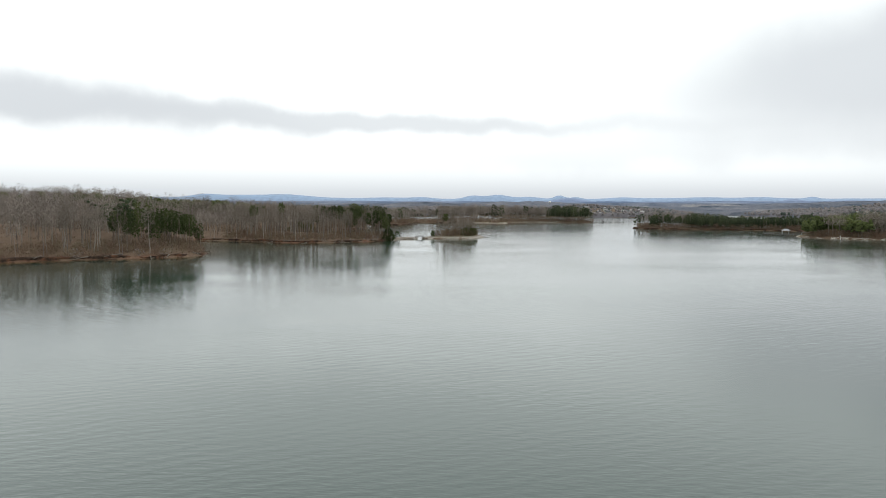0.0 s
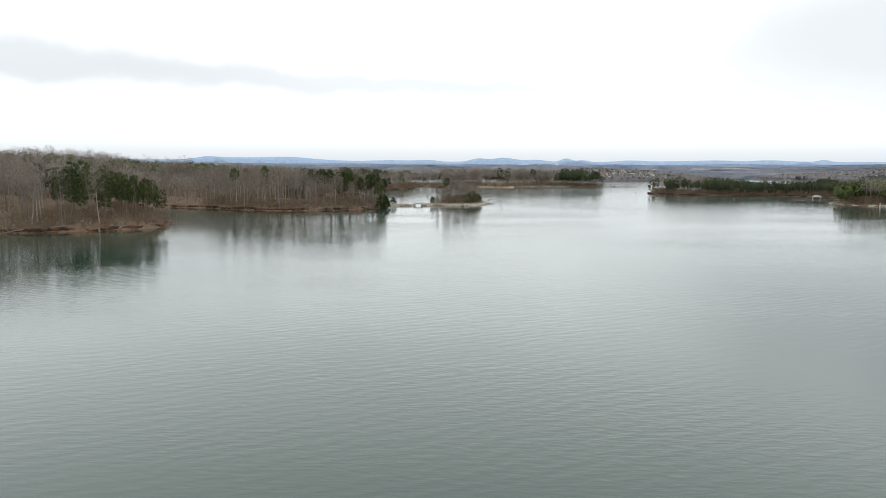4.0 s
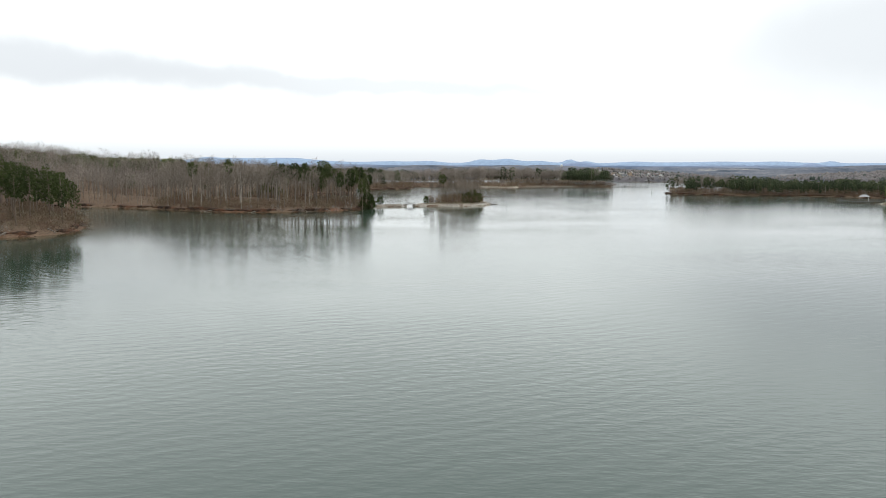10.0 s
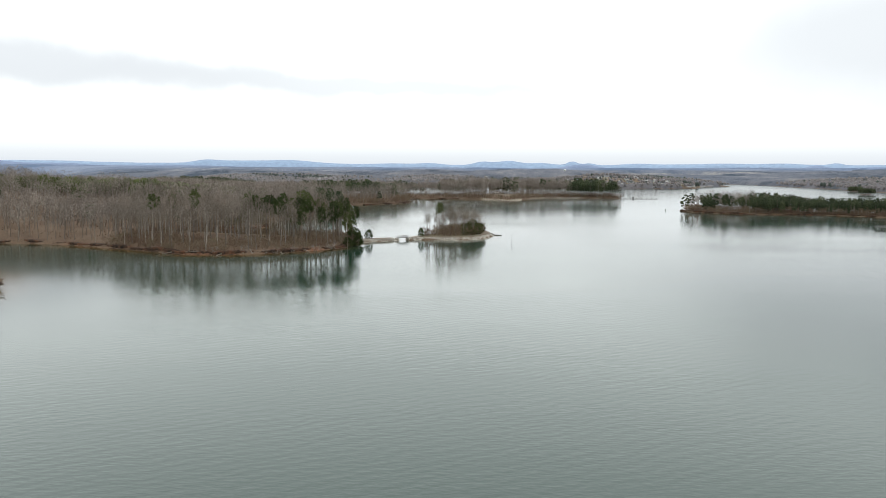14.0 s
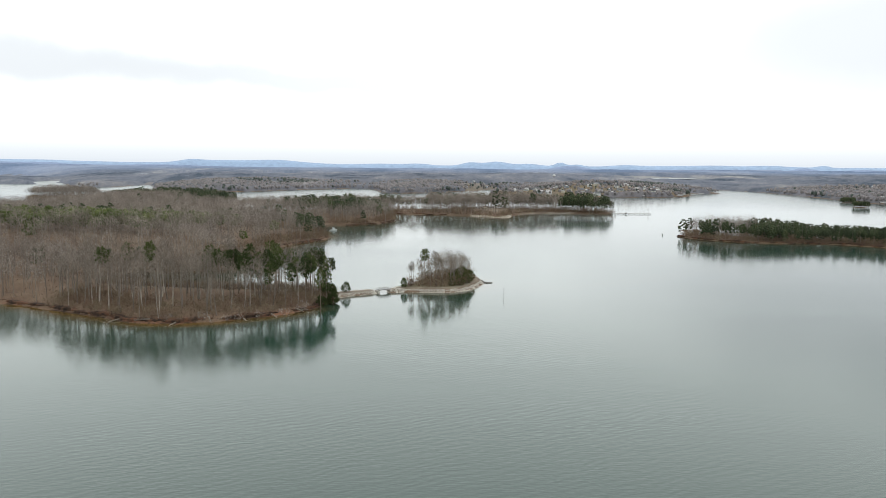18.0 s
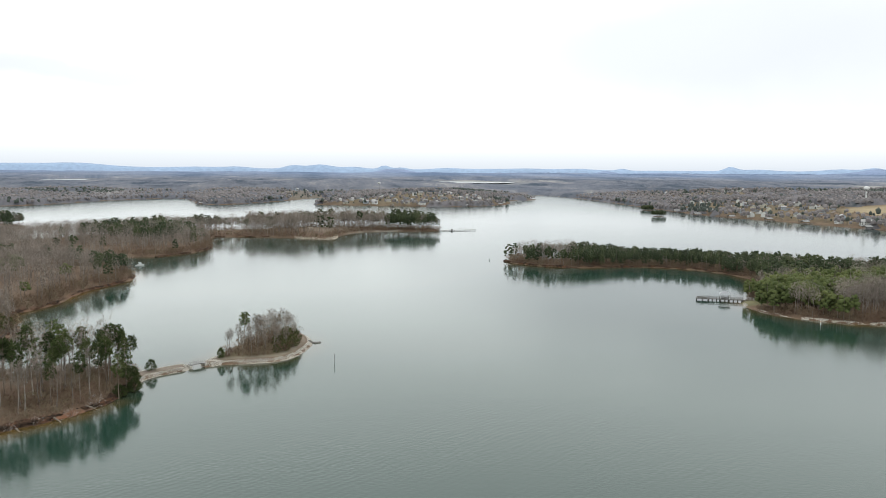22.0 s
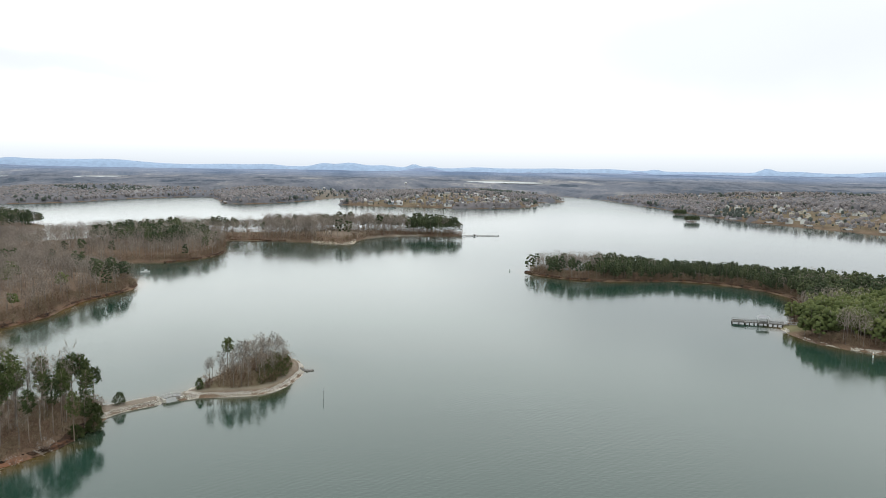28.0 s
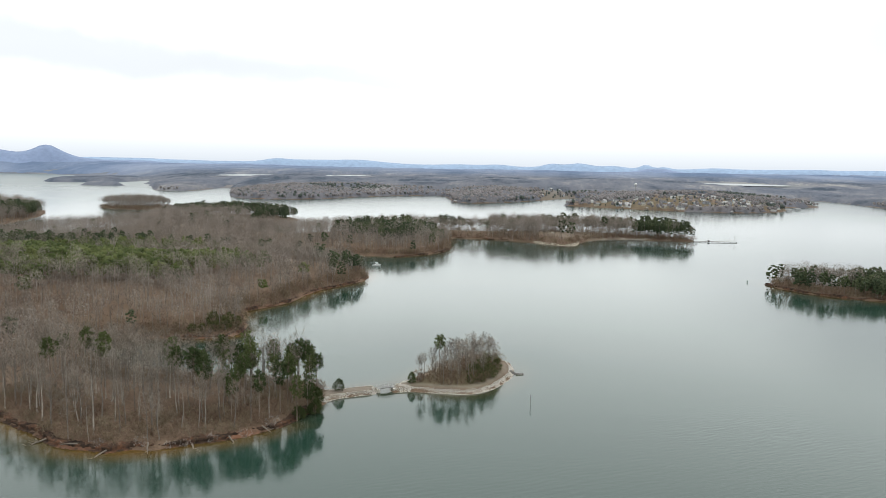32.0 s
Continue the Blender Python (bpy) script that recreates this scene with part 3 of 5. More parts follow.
# the blues of both ridges are distance haze put into the base colour
haze_blue_m = plain("haze_blue_ridge", (0.3, 0.39, 0.53), 1.0, 0.04, 0.004)
haze_slate_m = plain("haze_slate_ridge", (0.22, 0.275, 0.4), 1.0, 0.08, 0.006)
tagged(ridge("backdrop", 4780, 0.27, BUMPS, 1.0, 0.015, haze_blue_m), "mountain ridges on the horizon, coloured pale blue for haze", "mountains")
tagged(ridge("backdrop", 4560, -0.02, [(-38.5, 0.9, 2.5), (-34.5, 0.5, 1.0), (-34.2, 0.6, 2.0), (-29.5, 0.2, 3), (-21, 0.12, 4), (11.2, 0.36, 1.5), (28, 0.22, 0.8), (32, 0.12, 3), (46.6, 0.36, 1.3), (45, 0.14, 3)], 1.0, 0.03, haze_slate_m), "wooded hills below the ridges, coloured slate blue for haze", "hills")


# ---- trees ----
def tube(points, radii, sides):
    """A tapered tube along points, as arrays of points and triangles."""
    pts, n = np.array(points, float), len(points)
    ang = np.arange(sides) * 2 * math.pi / sides
    verts = []
    for k in range(n):
        d = pts[min(k + 1, n - 1)] - pts[max(k - 1, 0)]
        d = d / (np.linalg.norm(d) + 1e-9)
        u = np.cross(d, (0.0, 0.0, 1.0) if abs(d[2]) < 0.9 else (1.0, 0.0, 0.0))
        u = u / np.linalg.norm(u)
        v = np.cross(d, u)
        verts.append(pts[k] + radii[k] * (np.cos(ang)[:, None] * u + np.sin(ang)[:, None] * v))
    tris = []
    for k in range(n - 1):
        for s in range(sides):
            a0, a1 = k * sides + s, k * sides + (s + 1) % sides
            tris += [(a0, a1, a0 + sides), (a1, a1 + sides, a0 + sides)]
    return np.concatenate(verts), np.array(tris)


def spike(rng, base, way, length, width):
    """A thin pointed twig or needle spray."""
    side = np.cross(way, rng.normal(size=3))
    side = side / (np.linalg.norm(side) + 1e-9) * width / 2
    return np.array([base - side, base + side, base + way * length])


class Shape:
    def __init__(self):
        self.v, self.t, self.m, self.n = [], [], [], 0

    def add(self, v, t, m=0):
        self.v.append(np.asarray(v))
        self.t.append(np.asarray(t) + self.n)
        self.m.append(np.full(len(t), m))
        self.n += len(v)

    def spikes(self, tri_list, m=0):
        if tri_list:
            v = np.concatenate(tri_list)
            self.add(v, np.arange(len(v)).reshape(-1, 3), m)

    def done(self):
        return np.concatenate(self.v), np.concatenate(self.t), np.concatenate(self.m)


def unit(v):
    return v / (np.linalg.norm(v) + 1e-9)


def bare_tree_shapes(seed, h=16.0, spread=1.0, low=0.42):
    """Trunk, and the crown of ascending limbs, branches and fine twigs, of a leafless hardwood."""
    rng = np.random.default_rng(seed)
    trunk, crown, twigs = Shape(), Shape(), []
    lean = rng.normal(0, 0.02, 2)
    zs = np.array([-0.4, 0.04 * h, 0.3 * h, 0.55 * h, 0.75 * h, 0.9 * h])
    line = np.stack([lean[0] * zs + rng.normal(0, 0.13, 6), lean[1] * zs + rng.normal(0, 0.13, 6), zs], -1)
    r0 = h * rng.uniform(0.009, 0.014)
    trunk.add(*tube(line, r0 * np.array([1.5, 1.05, 0.85, 0.6, 0.32, 0.06]), 6))
    mid, half, wide = (1 + low) * h / 2, (1 - low) * h / 2, h * 0.155 * spread
    for k in range(13):
        f = low + (0.9 - low) * (k + rng.uniform(0, 1)) / 13
        base = np.array([np.interp(f * h, zs, line[:, 0]), np.interp(f * h, zs, line[:, 1]), f * h])
        a0 = k * 2.4 + rng.uniform(-0.5, 0.5)
        out = np.array([math.cos(a0), math.sin(a0), 0.0])
        rise = rng.uniform(0.12, 0.2) * h * (1.25 - 0.7 * f)
        tz = min(base[2] + rise, h * 0.99)
        ring = math.sqrt(max(0.04, 1 - ((tz - mid) / half) ** 2))
        reach = wide * ring * rng.uniform(0.6, 1.1)
        tip = np.array([base[0], base[1], tz]) + out * reach
        elbow = base + out * reach * 0.5 + np.array([0, 0, (tz - base[2]) * 0.36])
        rr = r0 * (0.95 - 0.7 * f)
        crown.add(*tube([base, elbow, tip], [rr * 0.6, rr * 0.4, 0.015], 3))
        for _ in range(4):
            s = rng.uniform(0.35, 1.0)
            b0 = elbow + (tip - elbow) * s
            way = unit(out * rng.uniform(0.0, 0.7) + rng.normal(0, 0.5, 3) + np.array([0, 0, 0.75]))
            ln = rng.uniform(0.055, 0.1) * h
            crown.spikes([spike(rng, b0, way, ln, 0.07)])
            for _ in range(9):
                q = b0 + way * ln * rng.uniform(0.1, 1.0)
                twigs.append(spike(rng, q, unit(way * 0.8 + rng.normal(0, 0.6, 3)), rng.uniform(0.5, 1.15), rng.uniform(0.045, 0.09)))
    # the haze of outer twigs that rounds the crown
    for _ in range(190):
        u, a0 = rng.uniform(-0.75, 1.0), rng.uniform(0, 6.283)
        ring = math.sqrt(max(0.0, 1 - u * u))
        d = np.array([math.cos(a0) * ring * wide, math.sin(a0) * ring * wide, u * half * 0.94]) * rng.uniform(0.6, 1.0)
        b0 = np.array([np.interp(mid, zs, line[:, 0]), np.interp(mid, zs, line[:, 1]), mid]) + d
        twigs.append(spike(rng, b0, unit(0.5 * unit(d) + rng.normal(0, 0.5, 3) + np.array([0, 0, 0.5])), rng.uniform(0.45, 1.0), rng.uniform(0.05, 0.1)))
    crown.spikes(twigs)
    return trunk.done(), crown.done()


def pine_shapes(seed, h=17.0, crown_from=0.5, wide=2.6, clumps=50, fine=20):
    """Trunk with stubs, and the crown of needle clumps on branches."""
    rng = np.random.default_rng(seed)
    trunk, crown, needles = Shape(), Shape(), []
    zs = np.array([-0.4, 0.05 * h, 0.4 * h, 0.75 * h, 0.98 * h])
    line = np.stack([rng.normal(0, 0.14, 5), rng.normal(0, 0.14, 5), zs], -1)
    r0 = h * 0.0115
    trunk.add(*tube(line, r0 * np.array([1.4, 1.0, 0.8, 0.5, 0.1]), 6))
    for k in range(clumps):
        f = crown_from + (1 - crown_from) * (k + rng.uniform(0, 1)) / clumps
        base = np.array([np.interp(f * h, zs, line[:, 0]), np.interp(f * h, zs, line[:, 1]), f * h])
        a0 = k * 2.4 + rng.uniform(-0.6, 0.6)
        u = (f - crown_from) / (1 - crown_from)
        reach = wide * (0.35 + 0.65 * math.sin(math.pi * min(0.97, 0.22 + 0.75 * u))) * rng.uniform(0.35, 1.1)
        tip = base + np.array([math.cos(a0) * reach, math.sin(a0) * reach, rng.uniform(-0.1, 0.45) * reach])
        crown.add(*tube([base, tip], [0.05, 0.015], 3), 1)
        size = rng.uniform(0.55, 0.95) * (1.15 - 0.4 * u)
        for _ in range(fine):
            way = unit(rng.normal(0, 1, 3) + np.array([0, 0, 0.45]))
            needles.append(spike(rng, tip + rng.normal(0, 0.32, 3) * size, way, size * rng.uniform(0.6, 1.2), rng.uniform(0.2, 0.42)))
    crown.spikes(needles)
    return trunk.done(), crown.done()


def bush_shape(seed, h=2.6, r=1.3, clumps=60, fine=9, width=0.2, top=0.5):
    rng = np.random.default_rng(seed)
    s, needles = Shape(), []
    for k in range(clumps):
        d = unit(rng.normal(0, 1, 3))
        f = rng.uniform(0.3, 1.0) ** 0.5
        c0 = np.array([d[0] * r * f, d[1] * r * f, h * 0.5 + d[2] * h * 0.5 * f])
        c0[:2] *= 1.0 - top * max(0.0, c0[2] / h - 0.35)
        for _ in range(fine):
            needles.append(spike(rng, c0 + rng.normal(0, 0.12, 3), unit(rng.normal(0, 1, 3) + d + np.array([0, 0, 0.5])), rng.uniform(0.3, 0.6), width * rng.uniform(0.6, 1.2)))
    s.spikes(needles)
    for k in range(5):
        a0 = k * 1.3
        s.add(*tube([(0, 0, -0.2), (0.35 * r * math.cos(a0), 0.35 * r * math.sin(a0), h * 0.7)], [0.06, 0.01], 3), 1)
    return s.done()


def simple_bare(seed, h=16.0, twigs=112, width=0.25, low=0.34, wide=0.23, under=10):
    """A leafless tree for the depth of a wood: trunk, a few limbs and a rounded crown of short twigs."""
    rng = np.random.default_rng(seed)
    s, tw = Shape(), []
    x1, y1 = rng.normal(0, 0.5, 2)
    s.add(*tube([(0, 0, -0.6), (x1 * 0.6, y1 * 0.6, 0.5 * h), (x1, y1, 0.86 * h)], [0.17, 0.11, 0.03], 3))
    low_tw = []
    mid, half, reach = (1 + low) * h / 2, (1 - low) * h / 2, wide * h
    heart = np.array([x1 * 0.8, y1 * 0.8, mid])
    for k in range(7):
        a0, f = k * 2.4 + rng.uniform(-0.5, 0.5), rng.uniform(low, 0.75)
        base = np.array([x1 * f, y1 * f, f * h])
        tip = heart + np.array([math.cos(a0) * reach * 0.7, math.sin(a0) * reach * 0.7, half * rng.uniform(0.0, 0.7)])
        tw.append(spike(rng, base, unit(tip - base), np.linalg.norm(tip - base), 0.16))
    for k in range(twigs):
        u = -0.7 + 1.68 * (k + rng.uniform(0, 1)) / twigs
        a0 = k * 2.4 + rng.uniform(-0.5, 0.5)
        ring = math.sqrt(max(0.0, 1 - u * u))
        d = np.array([math.cos(a0) * ring * reach, math.sin(a0) * ring * reach, u * half * 0.92]) * rng.uniform(0.62, 1.0)
        way = unit(0.35 * unit(d) + rng.normal(0, 0.62, 3) + np.array([0, 0, 0.25]))
        ln = rng.uniform(0.7, 1.5)
        tw.append(spike(rng, heart + d - way * ln * 0.4, way, ln, width * rng.uniform(0.6, 1.4)))
    for k in range(under):
        a0, q = rng.uniform(0, 6.283), reach * rng.uniform(0.2, 1.1)
        low_tw.append(spike(rng, np.array([math.cos(a0) * q, math.sin(a0) * q, low * h * rng.uniform(0.0, 0.95)]), unit(rng.normal(0, 0.5, 3) + np.array([0, 0, 0.9])), rng.uniform(0.8, 2.0), width * rng.uniform(0.7, 1.5)))
    s.spikes(tw)
    s.spikes(low_tw, 1)
    return s.done()


ICO_V = [(0, 0, 1)] + [(0.894 * math.cos(a * 1.2566), 0.894 * math.sin(a * 1.2566), 0.447) for a in range(5)] + [(0.894 * math.cos(a * 1.2566 + 0.6283), 0.894 * math.sin(a * 1.2566 + 0.6283), -0.447) for a in range(5)] + [(0, 0, -1)]
ICO_T = [(0, 1 + a, 1 + (a + 1) % 5) for a in range(5)] + [(1 + a, 6 + a, 1 + (a + 1) % 5) for a in range(5)] + [(1 + (a + 1) % 5, 6 + a, 6 + (a + 1) % 5) for a in range(5)]


def clump(rng, at, size, flat=0.7, rough=0.28):
    """A rough, open-bottomed tuft of foliage."""
    v = np.array(ICO_V[:11]) * rng.uniform(1 - rough, 1 + rough, (11, 1)) * (size, size, size * flat)
    c, s = math.cos(at[0] * 9.1), math.sin(at[0] * 9.1)
    return np.stack([v[:, 0] * c - v[:, 1] * s, v[:, 0] * s + v[:, 1] * c, v[:, 2]], -1) + np.asarray(at), np.array(ICO_T)


def simple_pine(seed, h=17.0, crown_from=0.45, wide=2.5, clumps=10, fine=11, width=0.3):
    """A pine for the depth of a wood: tufts of needles in an uneven rounded crown on a bare trunk."""
    rng = np.random.default_rng(seed)
    s, nd = Shape(), []
    x1, y1 = rng.normal(0, 0.35, 2)
    s.add(*tube([(0, 0, -0.6), (x1, y1, h * 0.93)], [0.2, 0.05], 4), 1)
    mid, half = h * (1 + crown_from) / 2, h * (1 - crown_from) / 2
    for k in range(clumps):
        u = 0.9 - 1.62 * (k + rng.uniform(0, 1)) / clumps
        a0 = k * 2.4 + rng.uniform(-0.6, 0.6)
        ring = math.sqrt(max(0.0, 1 - u * u)) * (0.95 - 0.2 * u)
        d = np.array([math.cos(a0) * ring * wide, math.sin(a0) * ring * wide, u * half]) * rng.uniform(0.55, 0.92)
        size = wide * rng.uniform(0.22, 0.36)
        at = np.array([x1, y1, mid]) + d
        s.add(*clump(rng, at, size, 0.85, 0.34))
        for _ in range(fine):
            way = unit(rng.normal(0, 0.7, 3) + 0.5 * unit(d) + np.array([0, 0, 0.3]))
            nd.append(spike(rng, at + way * size * rng.uniform(0.5, 0.95) * np.array([1, 1, 0.75]), unit(way + rng.normal(0, 0.4, 3)), rng.uniform(0.45, 0.9), width * rng.uniform(0.7, 1.4)))
    s.spikes(nd)
    return s.done()


def tuft(seed, h=12.0, r=4.0, blades=9, width=0.8, stem=0.35):
    """A crown of a far wood: a rough rounded head with a ragged rim on short stems."""
    rng = np.random.default_rng(seed)
    s, tw = Shape(), []
    s.add(*clump(rng, (0.1 * seed % 1.0, 0.0, h * (stem + 0.5 * (1 - stem))), r, h * (1 - stem) / 2 / r, 0.25))
    for k in range(blades):
        a0 = rng.uniform(0, 6.28)
        d = np.array([math.cos(a0), math.sin(a0), rng.uniform(0.0, 1.1)])
        b0 = np.array([0, 0, h * (stem + 0.5 * (1 - stem))]) + d * np.array([r, r, h * 0.3]) * 0.6
        tw.append(spike(rng, b0, unit(d + rng.normal(0, 0.4, 3)), rng.uniform(0.35, 0.6) * r, width * rng.uniform(0.7, 1.4)))
    for _ in range(2):
        a0 = rng.uniform(0, 6.28)
        tw.append(spike(rng, np.array([math.cos(a0) * r * 0.4, math.sin(a0) * r * 0.4, -0.5]), np.array([0, 0, 1.0]), h * 0.6, 0.5))
    s.spikes(tw)
    return s.done()


def scatter(name, shapes, xs, ys, zs, scales, mats, rng, label, category):
    """One object of many plants, for woods that nobody would count."""
    if len(xs) == 0:
        return None
    pick = rng.integers(0, len(shapes), len(xs))
    spin = rng.uniform(0, 2 * math.pi, len(xs))
    vs, ts, ms, tone, base = [], [], [], [], 0
    own = np.clip(rng.uniform(0, 1, len(xs)) * 0.75 + 0.25 * (0.5 + 0.5 * wobble(xs, ys, 38.0, 6.0)), 0, 1)
    for k, (v, t, m) in enumerate(shapes):
        sel = np.where(pick == k)[0]
        if not len(sel):
            continue
        co, si, sc = np.cos(spin[sel]), np.sin(spin[sel]), scales[sel]
        x = (v[None, :, 0] * co[:, None] - v[None, :, 1] * si[:, None]) * sc[:, None] + xs[sel][:, None]
        y = (v[None, :, 0] * si[:, None] + v[None, :, 1] * co[:, None]) * sc[:, None] + ys[sel][:, None]
        z = v[None, :, 2] * sc[:, None] + zs[sel][:, None]
        vs.append(np.stack([x, y, z], -1).reshape(-1, 3))
        ts.append((t[None] + (base + np.arange(len(sel)) * len(v))[:, None, None]).reshape(-1, 3))
        ms.append(np.tile(m, len(sel)))
        tone.append(np.repeat(own[sel], len(v)))
        base += len(sel) * len(v)
    me = np_mesh(name, np.concatenate(vs), np.concatenate(ts), mats, np.concatenate(ms))
    me.attributes.new("tone", "FLOAT", "POINT").data.foreach_set("value", np.concatenate(tone).astype(np.float32))
    return tagged(new(name, me), label, category, kind="stuff")


def planted(rng, x0, x1, y0, y1, step):
    """Jittered places on a grid."""
    gx, gy = np.meshgrid(np.arange(x0, x1, step), np.arange(y0, y1, step), indexing="ij")
    gx = gx.ravel() + rng.uniform(-0.48, 0.48, gx.size) * step
    gy = gy.ravel() + rng.uniform(-0.48, 0.48, gy.size) * step
    return gx, gy


def in_sight(x, y):
    """Inside the sector that the flight ever faces."""
    az = np.degrees(np.arctan2(x - 5, y - 60))
    return (az > -50) & (az < 66) & (y > 120)


# pine stands: middle, half widths, turn, share of pines
STANDS = [(-106, 224, 26, 17, 60, 0.95), (-122, 248, 22, 16, 60, 0.6), (-47, 343, 20, 14, 30, 0.42), (-34, 342, 7, 15, 0, 0.7), (-84, 348, 28, 9, 0, 0.22),
          (-170, 475, 40, 16, 10, 0.95), (-195, 530, 78, 44, 15, 1.0), (-260, 545, 80, 54, 0, 1.0), (-215, 450, 40, 15, 0, 0.5), (-290, 620, 110, 28, 5, 0.7),
          (-72, 568, 13, 24, 0, 0.65), (-90, 800, 45, 70, 0, 0.6), (-75, 735, 16, 20, 0, 0.8), (-330, 1010, 110, 60, -10, 0.85), (-250, 950, 22, 60, 0, 0.85),
          (175, 890, 34, 26, 0, 0.9), (120, 915, 45, 12, 0, 0.35), (70, 915, 20, 12, 0, 0.8), (5, 905, 40, 9, 0, 0.3), (-40, 900, 30, 25, 0, 0.35),
          (185, 594, 16, 14, 0, 0.35), (232, 576, 56, 34, 0, 0.93), (270, 560, 52, 36, -30, 0.97), (305, 520, 38, 50, 20, 0.93), (300, 470, 42, 38, 0, 0.9),
          (247, 410, 34, 36, 0, 1.0), (275, 414, 48, 24, -10, 1.0), (330, 425, 60, 16, -5, 0.85), (420, 440, 90, 26, -10, 0.95), (520, 415, 50, 14, -15, 0.8),
          (645, 630, 120, 80, 0, 0.97), (-480, 960, 25, 120, 0, 0.4), (-560, 930, 30, 100, 0, 0.7)]
BARE_GLADES = [(300, 375, 60, 26, -5), (205, 585, 16, 16, 0), (235, 385, 8, 8, 0)]


def pine_share(x, y):
    p = np.full(x.shape, 0.014) + 0.03 * (wobble(x, y, 60, 9.0) > 0.35)
    for cx, cy, rx, ry, rz, d in STANDS:
        p = np.maximum(p, d * np.minimum(1, 2.4 * blob(x, y, cx, cy, rx * 1.1, ry * 1.1, 0.5, rz)))
    for cx, cy, rx, ry, rz in BARE_GLADES:
        p = np.where(blob(x, y, cx, cy, rx, ry, 0.3, rz) > 0.4, 0.03, p)
    return p


def kept_clear(x, y):
    k = np.zeros(x.shape, bool)
    for cx, cy, rx, ry, rz in CLEARINGS + OPEN_FIELDS:
        k |= blob(x, y, cx, cy, rx, ry, 0.3, rz) > 0.1
    return k


rng = np.random.default_rng(11)

# ---- single trees near the flight ----
BARE_KINDS = []
for k in range(7):
    (tv, tt, _), (cv, ct, _) = bare_tree_shapes(100 + k, 15.5 + 0.5 * k, (0.85, 1.05, 1.3)[k % 3], (0.46, 0.38, 0.32)[k % 3])
    BARE_KINDS.append((np_mesh("trunk", tv, tt, bark_m), np_mesh("crown", cv, ct, twig_m)))
PINE_KINDS = []
for k in range(5):
    (tv, tt, _), (cv, ct, cm) = pine_shapes(200 + k, 16.5 + 0.5 * k, (0.6, 0.68, 0.55, 0.36, 0.42)[k], (2.4, 2.3, 2.5, 2.6, 2.8)[k])
    PINE_KINDS.append((np_mesh("trunk", tv, tt, pine_bark_m), np_mesh("crown", cv, ct, [needle_m, pine_bark_m], cm)))


def tree(name, kinds, x, y, scale, turn, label, group, lean=0.0):
    top = empty(name, pose(x, y, ground_z(x, y) - 0.05, lean, 0, turn), label, "tree", group)
    top.scale = (scale, scale, scale)
    for key, me in zip(("trunk", "crown"), kinds):
        piece(key, me, top)
    return top


BARE_LABEL = "leafless hardwood with a pale grey trunk on the wooded shore"
PINE_LABEL = "tall pine with a bare trunk and dark green crown"
px, py = planted(rng, -150, -24, 176, 410, 4.3)
_, psd = relief(px, py)
main_sd = shore_distance(px, py, SHORES[0][0])
near = (main_sd > 1.6) & (main_sd < np.where(py < 290, 20, 34)) & (psd > 1.6) & (py < 400) & ~((py > 262) & (px < -118))
near &= ~((py < 262) & (px < -136))
near &= ~((py > 352) & (px > -36))
share = pine_share(px, py)
single = np.zeros(px.shape, bool)
for k in np.where(near)[0]:
    if rng.uniform() < 0.12:
        continue
    single[k] = True
    sc = rng.uniform(0.7, 0.95) * (0.85 if main_sd[k] < 4 else 1.0)
    if rng.uniform() < share[k]:
        kind = rng.integers(0, 5) if py[k] > 290 else 2 + rng.integers(0, 3)
        sc = sc * (1.0 if py[k] > 290 else 0.8)
        tree("pine_tree", PINE_KINDS[kind], px[k], py[k], sc, rng.uniform(0, 360), PINE_LABEL, "pines on the wooded shore")
    else:
        tree("bare_tree", BARE_KINDS[rng.integers(0, 7)], px[k], py[k], sc, rng.uniform(0, 360), BARE_LABEL, "leafless trees on the wooded shore", rng.uniform(-3, 3))
for bx, by, bs, kd in ((-33.5, 336, 0.72, 2), (-32.5, 342, 0.62, 3), (-33.5, 348, 0.7, 4), (-35.5, 355, 0.75, 2), (-36.5, 360, 0.7, 3), (-38, 345, 0.82, 0), (-40, 352, 0.8, 1),
                       (-42, 359, 0.7, 4), (-42, 332, 0.78, 0), (-37, 340, 0.85, 1), (-46, 355, 0.82, 2), (-55, 360, 0.72, 3), (-48, 337, 0.86, 1), (-52, 345, 0.84, 0)):
    tree("pine_tree", PINE_KINDS[kd], bx, by, bs, bx * 77, PINE_LABEL, "pines on the wooded shore")

# the small island: a close stand of leafless trees and one tall pine
SLENDER_KINDS = []
for k in range(5):
    (tv, tt, _), (cv, ct, _) = bare_tree_shapes(150 + k, 15.5 + 0.6 * k, (0.6, 0.75, 0.66)[k % 3], (0.42, 0.34, 0.5)[k % 3])
    SLENDER_KINDS.append((np_mesh("trunk", tv, tt, bark_m), np_mesh("crown", cv, ct, twig_m)))
ix, iy = planted(rng, -13, 24, 362, 408, 2.8)
isd = shore_distance(ix, iy, SHORES[9][0])
for k in np.where(isd > 5.0)[0]:
    mid = min(1.0, isd[k] / 11)
    tree("bare_tree", SLENDER_KINDS[rng.integers(0, 5)], ix[k], iy[k], rng.uniform(0.48, 0.66) * (0.66 + 0.4 * mid), rng.uniform(0, 360),
         "slender leafless tree crowded on the small island", "leafless trees on the island", rng.uniform(-2, 2))
tree("pine_tree", PINE_KINDS[1], -0.6, 379.0, 0.74, 40, "tall lone pine above the leafless trees on the island", "")


